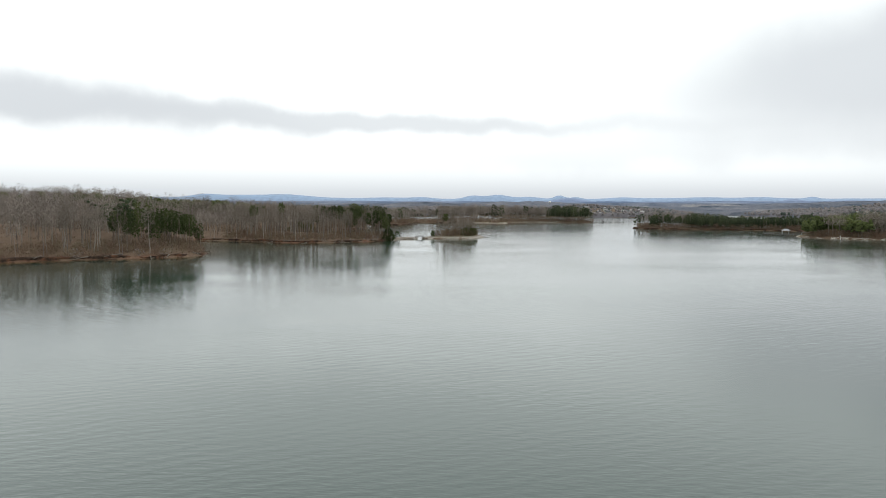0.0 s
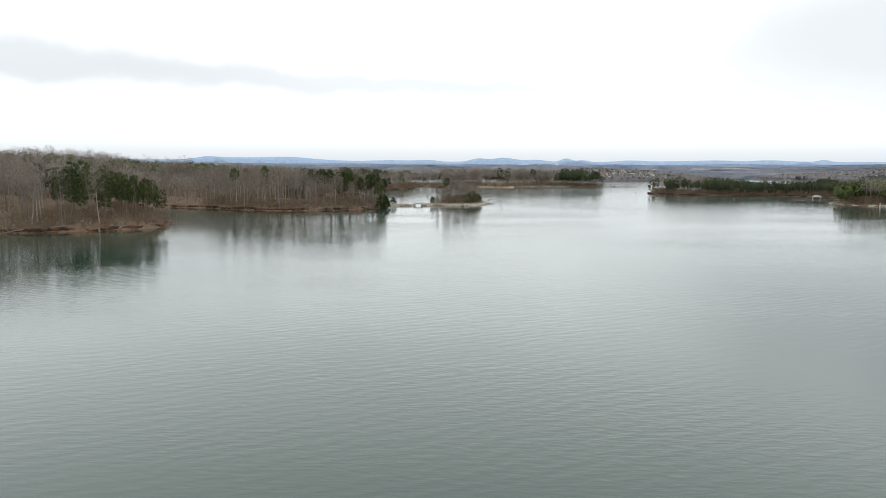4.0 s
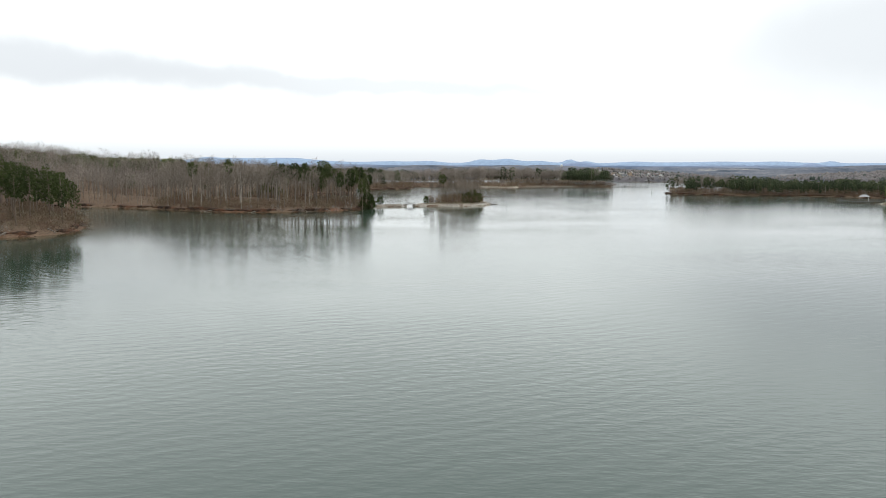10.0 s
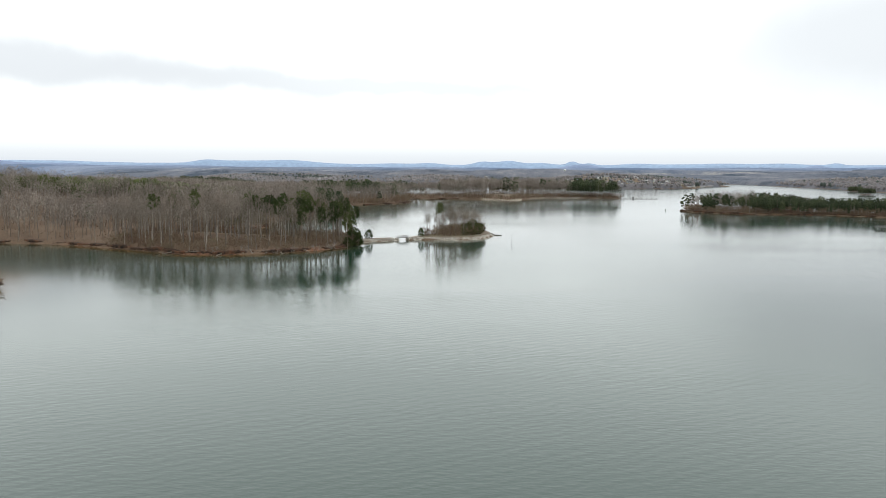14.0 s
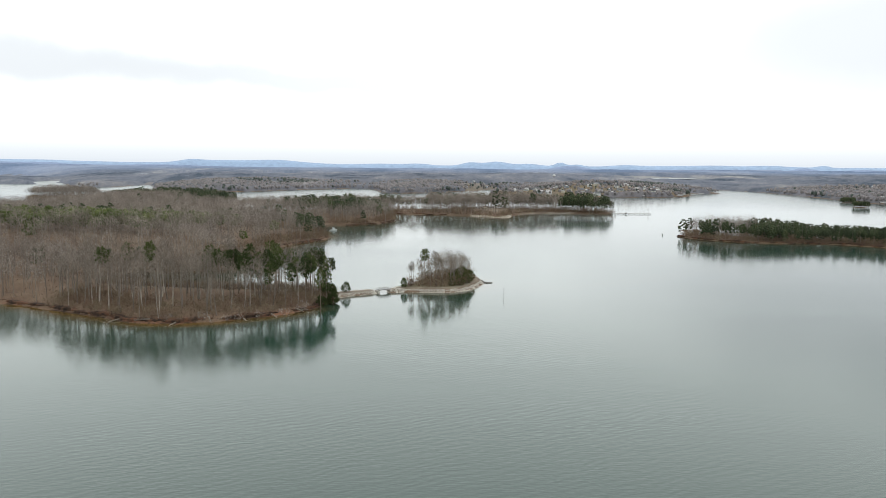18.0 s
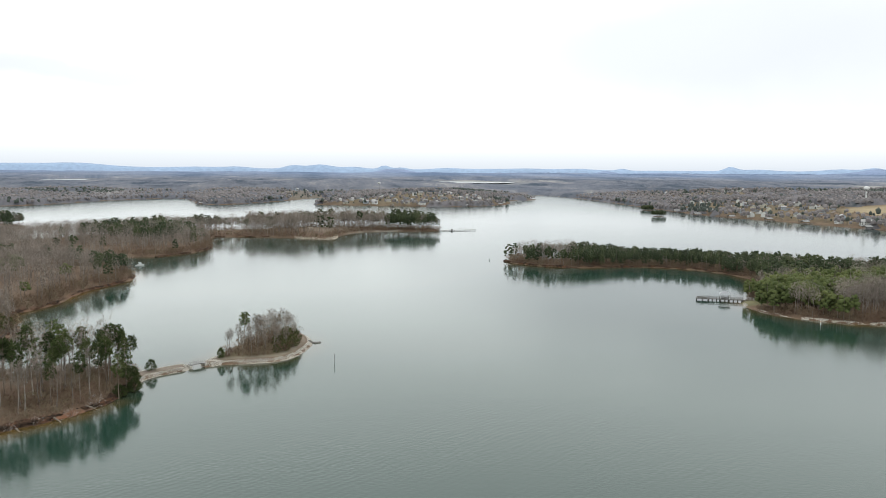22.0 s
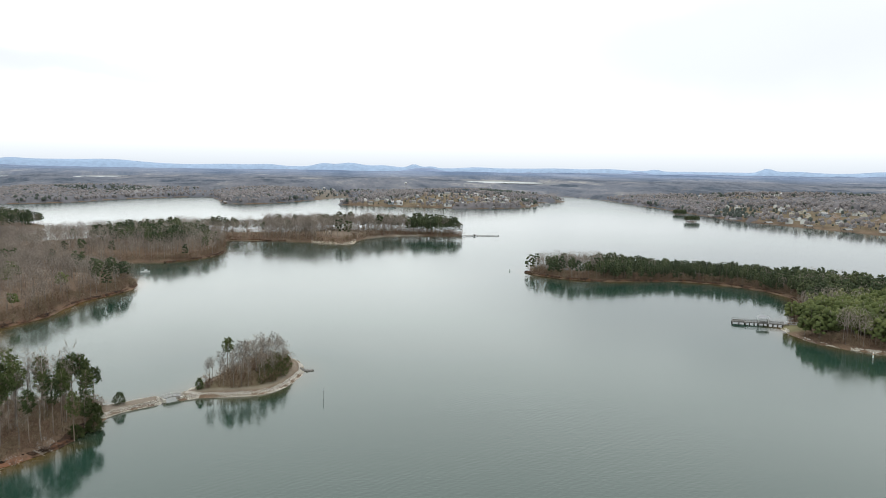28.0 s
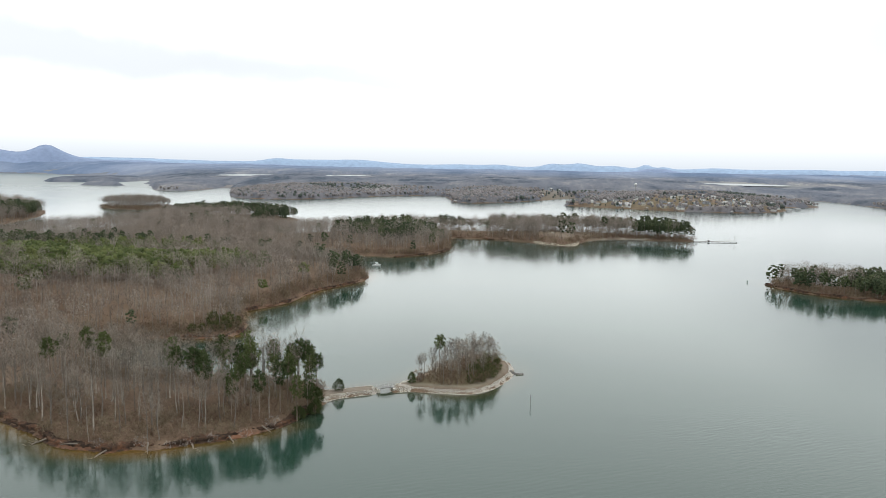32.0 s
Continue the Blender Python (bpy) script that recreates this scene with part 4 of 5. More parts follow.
def shrub(name, shape, x, y, scale, mats, label, category="bush"):
    v, t, m = shape
    me = np_mesh("foliage", v * scale, t, mats, m)
    top = empty(name, pose(x, y, ground_z(x, y) - 0.05), label, category)
    piece("foliage", me, top)
    return top


shrub("cedar_bush", bush_shape(5, 3.6, 1.9, 90, 10), -28.2, 359.6, 1.0, [needle_m, pine_bark_m], "round dark green cedar at the causeway's shore end")
shrub("cedar_bush", bush_shape(6, 3.4, 1.3, 70, 10, 0.2, 0.9), -8.2, 369.6, 1.0, [needle_m, pine_bark_m], "dark conical cedar at the island's edge")
shrub("bush", bush_shape(7, 2.8, 1.4, 60, 8, 0.1), -5.6, 370.4, 1.0, [brush_m, bark_m], "brown leafless bush beside the cedar")
for bx, by, bs in ((12.5, 374, 1.1), (15.5, 379, 1.3), (9.5, 371.8, 0.8), (17, 386, 1.2), (13, 381, 1.7), (14, 388, 1.6), (16.5, 393, 1.0), (10.5, 378, 1.4)):
    shrub("evergreen_bush", bush_shape(int(bx * 10), 3.4, 1.8, 80, 8, 0.2), bx, by, bs, [green_brush_m, bark_m], "olive green shrub under the island trees")
for bx, by, bs in ((-30.5, 342.5, 1.3), (-32.0, 347, 1.5), (-33.5, 338, 1.1), (-34, 351, 1.2)):
    shrub("evergreen_bush", bush_shape(int(-bx * 10), 3.4, 1.7, 100, 9, 0.22), bx, by, bs, [young_m, pine_bark_m], "dense green pine sapling at the point")

for bx, by, bs in ((-90, 425, 1.5), (-93, 422, 1.3), (-97, 420, 1.1), (-90.5, 429, 1.7), (-95, 426, 1.8), (-88.5, 433, 1.3), (-101, 419.5, 1.0)):
    shrub("evergreen_bush", bush_shape(int(-bx * 7), 3.4, 1.8, 90, 8, 0.22), bx, by, bs, [green_brush_m, bark_m], "olive green thicket at the tip of the wooded cove")

# ---- undergrowth along the near shores ----
thicket = [bush_shape(40 + k, 1.8, 1.3, 26, 5, 0.075, 0.1) for k in range(5)]
ux, uy = planted(rng, -150, 24, 176, 420, 1.9)
uz, usd = relief(ux, uy)
usd_i = shore_distance(ux, uy, SHORES[9][0])
take = (((shore_distance(ux, uy, SHORES[0][0]) > 0.8) & (shore_distance(ux, uy, SHORES[0][0]) < 16)) | (usd_i > 4.2)) & (rng.uniform(size=ux.shape) < np.where(uy > 290, 0.8, 0.62))
take &= ~((ux < -118) & (uy > 262))
scatter("undergrowth", thicket, ux[take], uy[take], uz[take], rng.uniform(0.7, 1.7, take.sum()) * np.where(usd_i[take] > 0, 1.25, 1.0), [brush_m, brush_m], rng, "tangled brown winter brush under the trees", "undergrowth")

for key, (x0, x1, y0, y1), step, dens in (("cove", (-160, -20, 415, 700), 2.6, 0.7), ("point", (-60, 215, 690, 930), 3.0, 0.6), ("islet", (-640, -465, 1090, 1215), 3.4, 0.6), ("neck", (170, 380, 340, 620), 2.6, 0.7)):
    ux, uy = planted(rng, x0, x1, y0, y1, step)
    uz, usd = relief(ux, uy)
    take = (usd > 0.5) & (usd < 10) & (rng.uniform(size=ux.shape) < dens) & ~((ux > 225) & (ux < 240) & (uy > 405) & (uy < 432))
    scatter(key + "_undergrowth", thicket[:3], ux[take], uy[take], uz[take], rng.uniform(1.1, 2.7, take.sum()), [brush_m, brush_m], rng, "brown brush along the water's edge", "undergrowth")

# ---- the depth of the woods ----
BARE_MID = [simple_bare(300 + k, 15.0 + 0.5 * k) for k in range(6)]
PINE_MID = [simple_pine(320 + k, 15.6 + 0.4 * k, (0.24, 0.16, 0.3, 0.12)[k % 4], 3.3, 19, 4, 0.24) for k in range(5)]
LOW_PINES = [simple_pine(360 + k, 14.5 + 0.5 * k, -0.02, 4.0, 21, 4, 0.26) for k in range(4)]
YOUNG_MID = [simple_pine(340 + k, 12.0, 0.15, 4.0, 18, 4, 0.26) for k in range(4)]


def tallness(x, y):
    """Low pines on the narrow neck, tall ones on the eastern knoll."""
    return 1 - 0.22 * blob(x, y, 275, 545, 62, 62, 0.4) + 0.2 * blob(x, y, 320, 395, 120, 50, 0.4)


def wood(name, x0, x1, y0, y1, step, skip=None, bare=None, pines=None, mats=None, pine_mats=None, seed=1, grow=1.0):
    r = np.random.default_rng(seed)
    x, y = planted(r, x0, x1, y0, y1, step)
    keep = in_sight(x, y)
    x, y = x[keep], y[keep]
    z, sd = relief(x, y)
    keep = (sd > 1.2) & ~kept_clear(x, y) & (shore_distance(x, y, SHORES[9][0]) < 0) & (shore_distance(x, y, SHORES[10][0]) < -4)
    if skip is not None:
        keep &= ~skip(x, y)
    x, y, z, sd = x[keep], y[keep], z[keep], sd[keep]
    is_pine = r.uniform(size=x.shape) < pine_share(x, y)
    sc = grow * r.uniform(0.66, 0.93, x.shape) * np.clip(0.86 + sd / 60, 0, 1) * tallness(x, y)
    b, p = ~is_pine, is_pine
    scatter(name + "_bare_trees", bare or BARE_MID, x[b], y[b], z[b], sc[b], mats or [wood_m, brush_m], r, "grey-brown leafless woods on low hills", "woods")
    young = p & ((blob(x, y, -220, 520, 130, 120, 0.2) > 0) | (blob(x, y, 290, 410, 110, 45, 0.2) > 0))
    old = p & ~young
    scatter(name + "_pines", pines or PINE_MID, x[old], y[old], z[old], sc[old], pine_mats or [stand_needle_m, wood_m], r, "dark green pines among the leafless woods", "woods")
    scatter(name + "_young_pines", YOUNG_MID, x[young], y[young], z[young], sc[young], [young_m, wood_m], r, "dense stand of young bright green pines", "woods")


def near_taken(x, y):
    d = shore_distance(x, y, SHORES[0][0])
    t = (d > 0) & (d < np.where(y < 290, 20, 34)) & (y < 400) & (x > -150) & ~((y > 262) & (x < -118)) & ~((y < 262) & (x < -136))
    return t


wood("west", -420, -24, 120, 470, 5.3, near_taken, seed=2)
wood("cove", -420, -24, 470, 720, 5.6, seed=3)
wood("bay", -560, 0, 720, 1090, 6.4, seed=4, grow=1.15)
wood("point", 0, 215, 780, 940, 4.6, seed=5, grow=1.4)
wood("east", 170, 420, 340, 620, 3.9, pines=LOW_PINES[:2] + PINE_MID[:3], seed=6)
wood("east_far", 420, 760, 150, 680, 6.6, pines=LOW_PINES, seed=7)
wood("isle", -760, -470, 820, 1085, 7.5, seed=8, grow=1.3)
wood("islet", -640, -465, 1090, 1215, 4.2, seed=9, grow=1.25)

FAR_TUFT = [tuft(400 + k, 11.0, 3.3, 7, 0.6) for k in range(6)]
EDGE_TUFT = [tuft(410 + k, 10.5, 3.1, 8, 0.6, 0.2) for k in range(4)]
FAR_PINE = [tuft(420 + k, 11.5, 3.2, 7, 0.8, 0.15) for k in range(4)]


def belt(x, y):
    """Where pines take over in the far woods."""
    return wobble(x, y, 140, 3.0) > 0.45


def wooded_far(x, y):
    fsd = np.maximum(np.maximum(shore_distance(x, y, SHORES[5][0]), shore_distance(x, y, SHORES[6][0])), shore_distance(x, y, SHORES[12][0]))
    pond = np.max([blob(x, y, cx, cy - 0.4 * ry, rx * 1.15, ry * 1.7, 0.2) for cx, cy, rx, ry, _ in PONDS], 0)
    return fsd, (~kept_clear(x, y)) & (pond <= 0) & ((np.hypot(x, y - 160) < 1700) | (wobble(x, y, 95, 5.0) < 0.56))


def canopy_sheet(name, x0, x1, y0, y1, step, lo, hi, high, seed, label):
    """The closed roof of a far wood: one uneven sheet that comes down to the ground at its edges."""
    r = np.random.default_rng(seed)
    cx, cy = np.meshgrid(np.arange(x0, x1, step), np.arange(y0, y1, step), indexing="ij")
    cx, cy = cx + r.uniform(-0.3, 0.3, cx.shape) * step, cy + r.uniform(-0.3, 0.3, cy.shape) * step
    away = np.hypot(cx, cy - 160)
    fsd, woods = wooded_far(cx, cy)
    town = np.max([blob(cx, cy, *t) for t in TOWNS], 0)
    on = woods & (fsd > 7) & (town < 0.12) & (away > lo) & (away < hi) & in_sight(cx, cy)
    z = relief(cx, cy)[0]
    top = np.where(on, z + high * r.uniform(0.78, 1.12, cx.shape), z - 1.5)
    q = grid_quads(*cx.shape)
    q = q[on.ravel()[q].any(1)]
    used, inverse = np.unique(q, return_inverse=True)
    v = np.stack([cx, cy, top], -1).reshape(-1, 3)[used]
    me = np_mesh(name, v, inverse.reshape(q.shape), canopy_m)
    # both fields bring in the painted haze colours with distance
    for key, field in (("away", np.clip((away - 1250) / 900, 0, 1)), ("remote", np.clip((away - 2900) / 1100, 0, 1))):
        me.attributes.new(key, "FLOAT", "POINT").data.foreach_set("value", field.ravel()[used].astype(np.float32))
    me.shade_smooth()
    return tagged(new(name, me), label, "woods", kind="stuff")


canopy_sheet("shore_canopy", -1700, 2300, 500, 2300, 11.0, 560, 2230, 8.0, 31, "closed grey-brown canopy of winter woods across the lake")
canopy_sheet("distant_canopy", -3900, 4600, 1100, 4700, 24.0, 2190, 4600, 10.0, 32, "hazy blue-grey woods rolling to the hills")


def far_wood(name, x0, x1, y0, y1, step, shapes, pine_shapes_far, mats, pine_mats, seed, lo, hi):
    r = np.random.default_rng(seed)
    x, y = planted(r, x0, x1, y0, y1, step)
    d = np.hypot(x, y - 160)
    keep = in_sight(x, y) & (d > lo) & (d < hi)
    x, y, d = x[keep], y[keep], d[keep]
    fsd, woods = wooded_far(x, y)
    town = np.max([blob(x, y, *t) for t in TOWNS], 0)
    keep = (fsd > 2) & woods & (r.uniform(size=x.shape) > 0.8 * np.sqrt(town))
    x, y, fsd = x[keep], y[keep], fsd[keep]
    z, _ = relief(x, y)
    p = r.uniform(size=x.shape) < np.where(belt(x, y), 0.8, 0.03)
    sc = r.uniform(0.75, 1.08, x.shape)
    rim = ~p & (fsd < 26)
    deep = ~p & ~rim
    scatter(name + "_woods", shapes, x[deep], y[deep], z[deep], sc[deep], mats, r, "hazy grey-brown winter woods across the lake", "woods")
    scatter(name + "_edge_woods", EDGE_TUFT, x[rim], y[rim], z[rim], sc[rim], mats, r, "leafless trees along the far shore", "woods")
    scatter(name + "_pine_woods", pine_shapes_far, x[p], y[p], z[p], sc[p], pine_mats, r, "dark pine woods across the lake", "woods")


far_wood("shore", -2100, 2300, 500, 2500, 9.4, FAR_TUFT, FAR_PINE, [hazy_twig_m], [hazy_needle_m], 21, 600, 1850)
# evergreens in the yards of the towns
gx, gy = planted(rng, 80, 1300, 620, 2050, 17.0)
keep = (np.max([blob(gx, gy, *t) for t in TOWNS], 0) > 0.05) & (shore_distance(gx, gy, SHORES[5][0]) > 4) & (rng.uniform(size=gx.shape) < 0.4) & ~kept_clear(gx, gy)
gx, gy = gx[keep], gy[keep]
scatter("yard_evergreens", FAR_PINE, gx, gy, relief(gx, gy)[0], rng.uniform(0.35, 0.75, gx.shape), [hazy_needle_m], rng, "dark evergreens between the houses", "trees")
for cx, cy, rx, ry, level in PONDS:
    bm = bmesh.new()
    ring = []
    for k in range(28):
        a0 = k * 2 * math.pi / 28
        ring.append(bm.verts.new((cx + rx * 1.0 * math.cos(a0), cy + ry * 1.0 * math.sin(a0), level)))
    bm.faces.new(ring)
    tagged(part("water", bm, still_m), "arm of the lake between far woods, sky sheen painted as pale colour", "water", kind="structure")


# ---- stones, banks and driftwood ----
def stone_shape(seed, flat=0.7):
    """A rough block with worn corners."""
    r = np.random.default_rng(seed)
    v = np.array([(x, y, z) for x in (-1, 1) for y in (-1, 1) for z in (-1, 1)], float) * 0.5
    v = v * r.uniform(0.75, 1.25, (8, 3)) * (1, 0.8, flat)
    q = [(0, 1, 3, 2), (4, 6, 7, 5), (0, 4, 5, 1), (2, 3, 7, 6), (0, 2, 6, 4), (1, 5, 7, 3)]
    t = [(a0, b0, c0) for a0, b0, c0, _ in q] + [(a0, c0, d0) for a0, _, c0, d0 in q]
    return v, np.array(t), np.zeros(12, int)


def along(poly, first, last, step):
    """Evenly spaced places and inward normals along a stretch of a shore."""
    p = np.array(poly[first:last + 1], float)
    seg = np.linalg.norm(np.diff(p, axis=0), axis=1)
    s = np.concatenate([[0], np.cumsum(seg)])
    t = np.arange(0, s[-1], step)
    x, y = np.interp(t, s, p[:, 0]), np.interp(t, s, p[:, 1])
    dx, dy = np.gradient(x), np.gradient(y)
    n = np.hypot(dx, dy) + 1e-9
    return x, y, -dy / n, dx / n


def stone_bank(name, stretches, size, width, rows, material, label, category, seed, lift=0.0):
    r = np.random.default_rng(seed)
    xs, ys, zs, sc = [], [], [], []
    for poly, first, last in stretches:
        for k in range(rows):
            x, y, nx, ny = along(poly, first, last, size * 0.8)
            off = width * (k + r.uniform(-0.3, 0.3, x.shape)) / max(rows - 1, 1) - 0.25
            x, y = x + nx * off + r.normal(0, 0.12, x.shape), y + ny * off + r.normal(0, 0.12, x.shape)
            z, _ = relief(x, y)
            xs.append(x), ys.append(y), zs.append(np.maximum(z, -0.15) + lift), sc.append(size * r.uniform(0.6, 1.35, x.shape))
    shapes = [stone_shape(seed + k) for k in range(8)]
    return scatter(name, shapes, np.concatenate(xs), np.concatenate(ys), np.concatenate(zs), np.concatenate(sc), [material], r, label, category)


stone_bank("riprap", [(ISLAND, 0, 10)], 0.24, 1.5, 9, stone_m, "pale grey riprap stones round the small island", "stones", 500)
stone_bank("riprap", [(CAUSEWAY, 1, 4), (CAUSEWAY, 4, 5), (CAUSEWAY, 5, 8)], 0.24, 1.5, 8, stone_m, "pale riprap stones lining the causeway", "stones", 520)
stone_bank("riprap", [(CAUSEWAY_END, 0, 2), (CAUSEWAY_END, 3, 5), (CAUSEWAY_END + CAUSEWAY_END[:1], 5, 6)], 0.24, 1.5, 8, stone_m, "pale riprap stones at the bridge end", "stones", 540)
stone_bank("riprap", [(EAST, 12, 20)], 0.34, 1.3, 5, stone_m, "low pale stone edging along the eastern shore", "stones", 560)
sand_stone_m = varied("tan_stones", [(0.0, (0.3, 0.25, 0.19)), (1.0, (0.5, 0.43, 0.35))])
stone_bank("riprap", [(NORTH_POINT, 8, 12)], 1.2, 1.5, 2, sand_stone_m, "tan stones at the sandy spit", "stones", 580)
SPIT = [(21.8, 389.2), (23.2, 388.2), (24.4, 387.9), (25.6, 388.3)]
stone_bank("rock_spit", [(SPIT, 0, 3)], 0.7, 0.9, 3, plain("dark_stone", (0.17, 0.16, 0.145), 0.9), "narrow dark rock spit off the island", "stones", 590, 0.15)
cb = Nodes("eroded_bank", 0.95, 0.15)
bank_c = cb.ramp(cb.noise(0.45, 6.0, 0.7), [(0.38, (0.022, 0.015, 0.011)), (0.5, (0.07, 0.045, 0.032)), (0.62, (0.15, 0.072, 0.043)), (0.76, (0.2, 0.15, 0.11))])
cb.color(cb.mix(1.0, bank_c, cb.ramp(cb.noise(3.5, 4.0, 0.7), [(0.3, (0.55, 0.53, 0.5)), (0.7, (1.1, 1.1, 1.1))]), "MULTIPLY"))
cb.bump(cb.noise(2.2, 5.0, 0.7), 0.8, 0.2)
clay_m = cb.m


def eroded_bank(shore, first, last, high, label, seed):
    """A ragged cut bank with ledges and hollows along a stretch of shore."""
    x, y, nx, ny = along(shore, first, last, 0.7)
    k = np.arange(len(x))
    r = np.random.default_rng(seed)
    cut = 0.7 * wobble(k * 1.0, k * 0.4, 6.0, seed) + r.normal(0, 0.16, len(x))
    tall = high * (0.85 + 0.45 * wobble(k * 1.0, k * 0.2, 11.0, seed + 3)) + r.normal(0, 0.08, len(x))
    rows = []
    for d, f in ((-0.9, -0.35), (-0.15, 0.12), (0.55, 0.2), (0.35, 0.72), (0.75, 1.0), (2.2, 1.08), (4.0, 0.2)):
        off = d + cut + r.normal(0, 0.12, len(x))
        z = f * tall if d < 3 else f * tall - 0.6
        rows.append(np.stack([x + nx * off, y + ny * off, z + r.normal(0, 0.05, len(x))], -1))
    v = np.array(rows).transpose(1, 0, 2)
    tagged(new("clay_bank", np_mesh("clay_bank", v.reshape(-1, 3), grid_quads(len(x), len(rows)), clay_m)), label, "bank", kind="stuff")


eroded_bank(SOUTH_COVE, 2, 12, 1.2, "eroded red clay bank with dark hollows", 600)
eroded_bank(SOUTH_COVE, 14, 25, 1.2, "eroded red clay bank below the leafless trees", 620)
eroded_bank(TWIN_COVE, 6, 24, 1.1, "dark undercut bank along the wooded cove", 640)
eroded_bank(NORTH_POINT, 0, 7, 1.1, "dark low bank at the far point", 660)
eroded_bank(EAST, 0, 9, 1.0, "brown bank under the pines of the neck", 680)
red_m = varied("red_clay", [(0.0, (0.1, 0.04, 0.025)), (0.6, (0.2, 0.075, 0.042)), (1.0, (0.25, 0.12, 0.07))], rough=0.95)
stone_bank("clay_bank", [(EAST, 18, 21)], 1.1, 5.0, 5, red_m, "bare red clay slope behind the stone edging", "bank", 700, 0.2)


def fallen_log(x, y, turn, length, dip, label="bleached fallen tree lying from the bank into the water"):
    r = random.Random(int(x * 7 + y))
    top = empty("fallen_log", pose(x, y, ground_z(x, y) + 0.5, dip, 0, turn), label, "log")
    v, t = tube([(0, 0, 0), (0.1, length * 0.5, 0.15), (-0.1, length, 0.0)], [0.24, 0.17, 0.05], 7)
    piece("trunk", np_mesh("trunk", v, t, log_m), top)
    for k in range(5):
        f = r.uniform(0.35, 0.95)
        side = r.choice((-1, 1))
        v, t = tube([(0, length * f, 0.1), (side * r.uniform(0.5, 1.3), length * f + r.uniform(0.5, 1.5), r.uniform(0.2, 1.1))], [0.08, 0.015], 4)
        piece("branch", np_mesh("branch", v, t, log_m), top)
    return top


for lx, ly, lt, ll, ld in ((-70, 311.5, 165, 6.5, -8), (-62, 313.5, 205, 4.5, -12), (-53, 317.0, 215, 5.0, -10), (-46, 322, 225, 4.0, -14), (-88, 314.5, 150, 5.0, -9),
                           (-78, 311.5, 100, 4.2, -4), (-40, 328.5, 235, 3.6, -12), (-112, 198.0, 130, 6.0, -8), (-104, 202, 205, 5.0, -10), (-99, 205.5, 190, 4.5, -12),
                           (-121, 193.5, 150, 5.5, -8), (-93, 212, 230, 4.0, -9), (-133, 187.5, 180, 5.0, -9), (-96, 233, 260, 4.0, -6)):
    fallen_log(lx, ly, lt, ll, ld)

# pale leafless brush that hangs over the water
hanging = [bush_shape(60 + k, 2.4, 1.8, 26, 8, 0.05, 0.0) for k in range(3)]
pale_m = varied("pale_brush", [(0.0, (0.3, 0.265, 0.235)), (1.0, (0.42, 0.38, 0.345))])
hx, hy = np.array([-58, -55, -50, -74, -43, -64, -108, -101, -125, -39.0]), np.array([313.2, 314.6, 318.4, 310.2, 322, 311.8, 199, 203.6, 191, 329.0])
scatter("brush", hanging, hx + 0.8, hy + 1.2, relief(hx + 0.8, hy + 1.2)[0], np.linspace(0.8, 1.25, 10), [pale_m, bark_m], rng, "pale bare brush leaning over the water", "brush")


# ---- footbridge on the causeway ----
rail_m = plain("grey_rail", (0.34, 0.335, 0.325), 0.7)


def footbridge(x, y, turn):
    top = empty("footbridge", pose(x, y, 0.0, 0, 0, turn), "small arched footbridge with weathered grey rails", "bridge")
    n = 12
    for side in (-0.95, 0.95):
        bm = bmesh.new()
        for k in range(n):
            u, w2 = -3.4 + 6.8 * k / n, -3.4 + 6.8 * (k + 1) / n
            rod(bm, (u, side, 1.05 + 0.3 * math.cos(u * 0.46)), (w2, side, 1.05 + 0.3 * math.cos(w2 * 0.46)), 0.13, sides=6)
        part("beam", bm, deck_m, top)
        for level in (0.45, 0.9):
            bm = bmesh.new()
            for k in range(n):
                u, w2 = -3.4 + 6.8 * k / n, -3.4 + 6.8 * (k + 1) / n
                rod(bm, (u, side, 1.05 + level + 0.3 * math.cos(u * 0.46)), (w2, side, 1.05 + level + 0.3 * math.cos(w2 * 0.46)), 0.05, sides=6)
            part("rail", bm, rail_m, top)
        for u in (-3.3, -1.65, 0, 1.65, 3.3):
            part("post", box(bmesh.new(), (0.13, 0.13, 1.1), (u, side, 1.5 + 0.3 * math.cos(u * 0.46)), bevel=0.015), rail_m, top)
    plank = None
    for k in range(26):
        u = -3.3 + 6.6 * k / 25
        ob = piece("plank", plank, top) if plank else part("plank", box(bmesh.new(), (0.22, 1.95, 0.05), bevel=0.01), rail_m, top)
        plank = ob.data
        ob.matrix_basis = pose(u, 0, 1.2 + 0.3 * math.cos(u * 0.46))
    for u in (-3.2, 3.2):
        part("abutment", box(bmesh.new(), (1.0, 3.4, 1.6), (u, 0, 0.25), bevel=0.08), stone_m, top, "pale stone abutment")
    return top


footbridge(-15.3, 364.7, 26).scale = (0.74, 0.9, 0.85)


# ---- marks in the water ----
def marker_pole(x, y, h, material, label):
    top = empty("marker_pole", pose(x, y, 0), label, "marker")
    part("pole", rod(bmesh.new(), (0, 0, -2.5), (0, 0, h), 0.065, 0.06), material, top)
    part("cap", rod(bmesh.new(), (0, 0, h), (0, 0, h + 0.14), 0.11, 0.02), material, top)
    part("sign", box(bmesh.new(), (0.32, 0.04, 0.32), (0, -0.11, h - 0.35), bevel=0.01), roof_grey_m, top, "small weathered sign board")
    return top


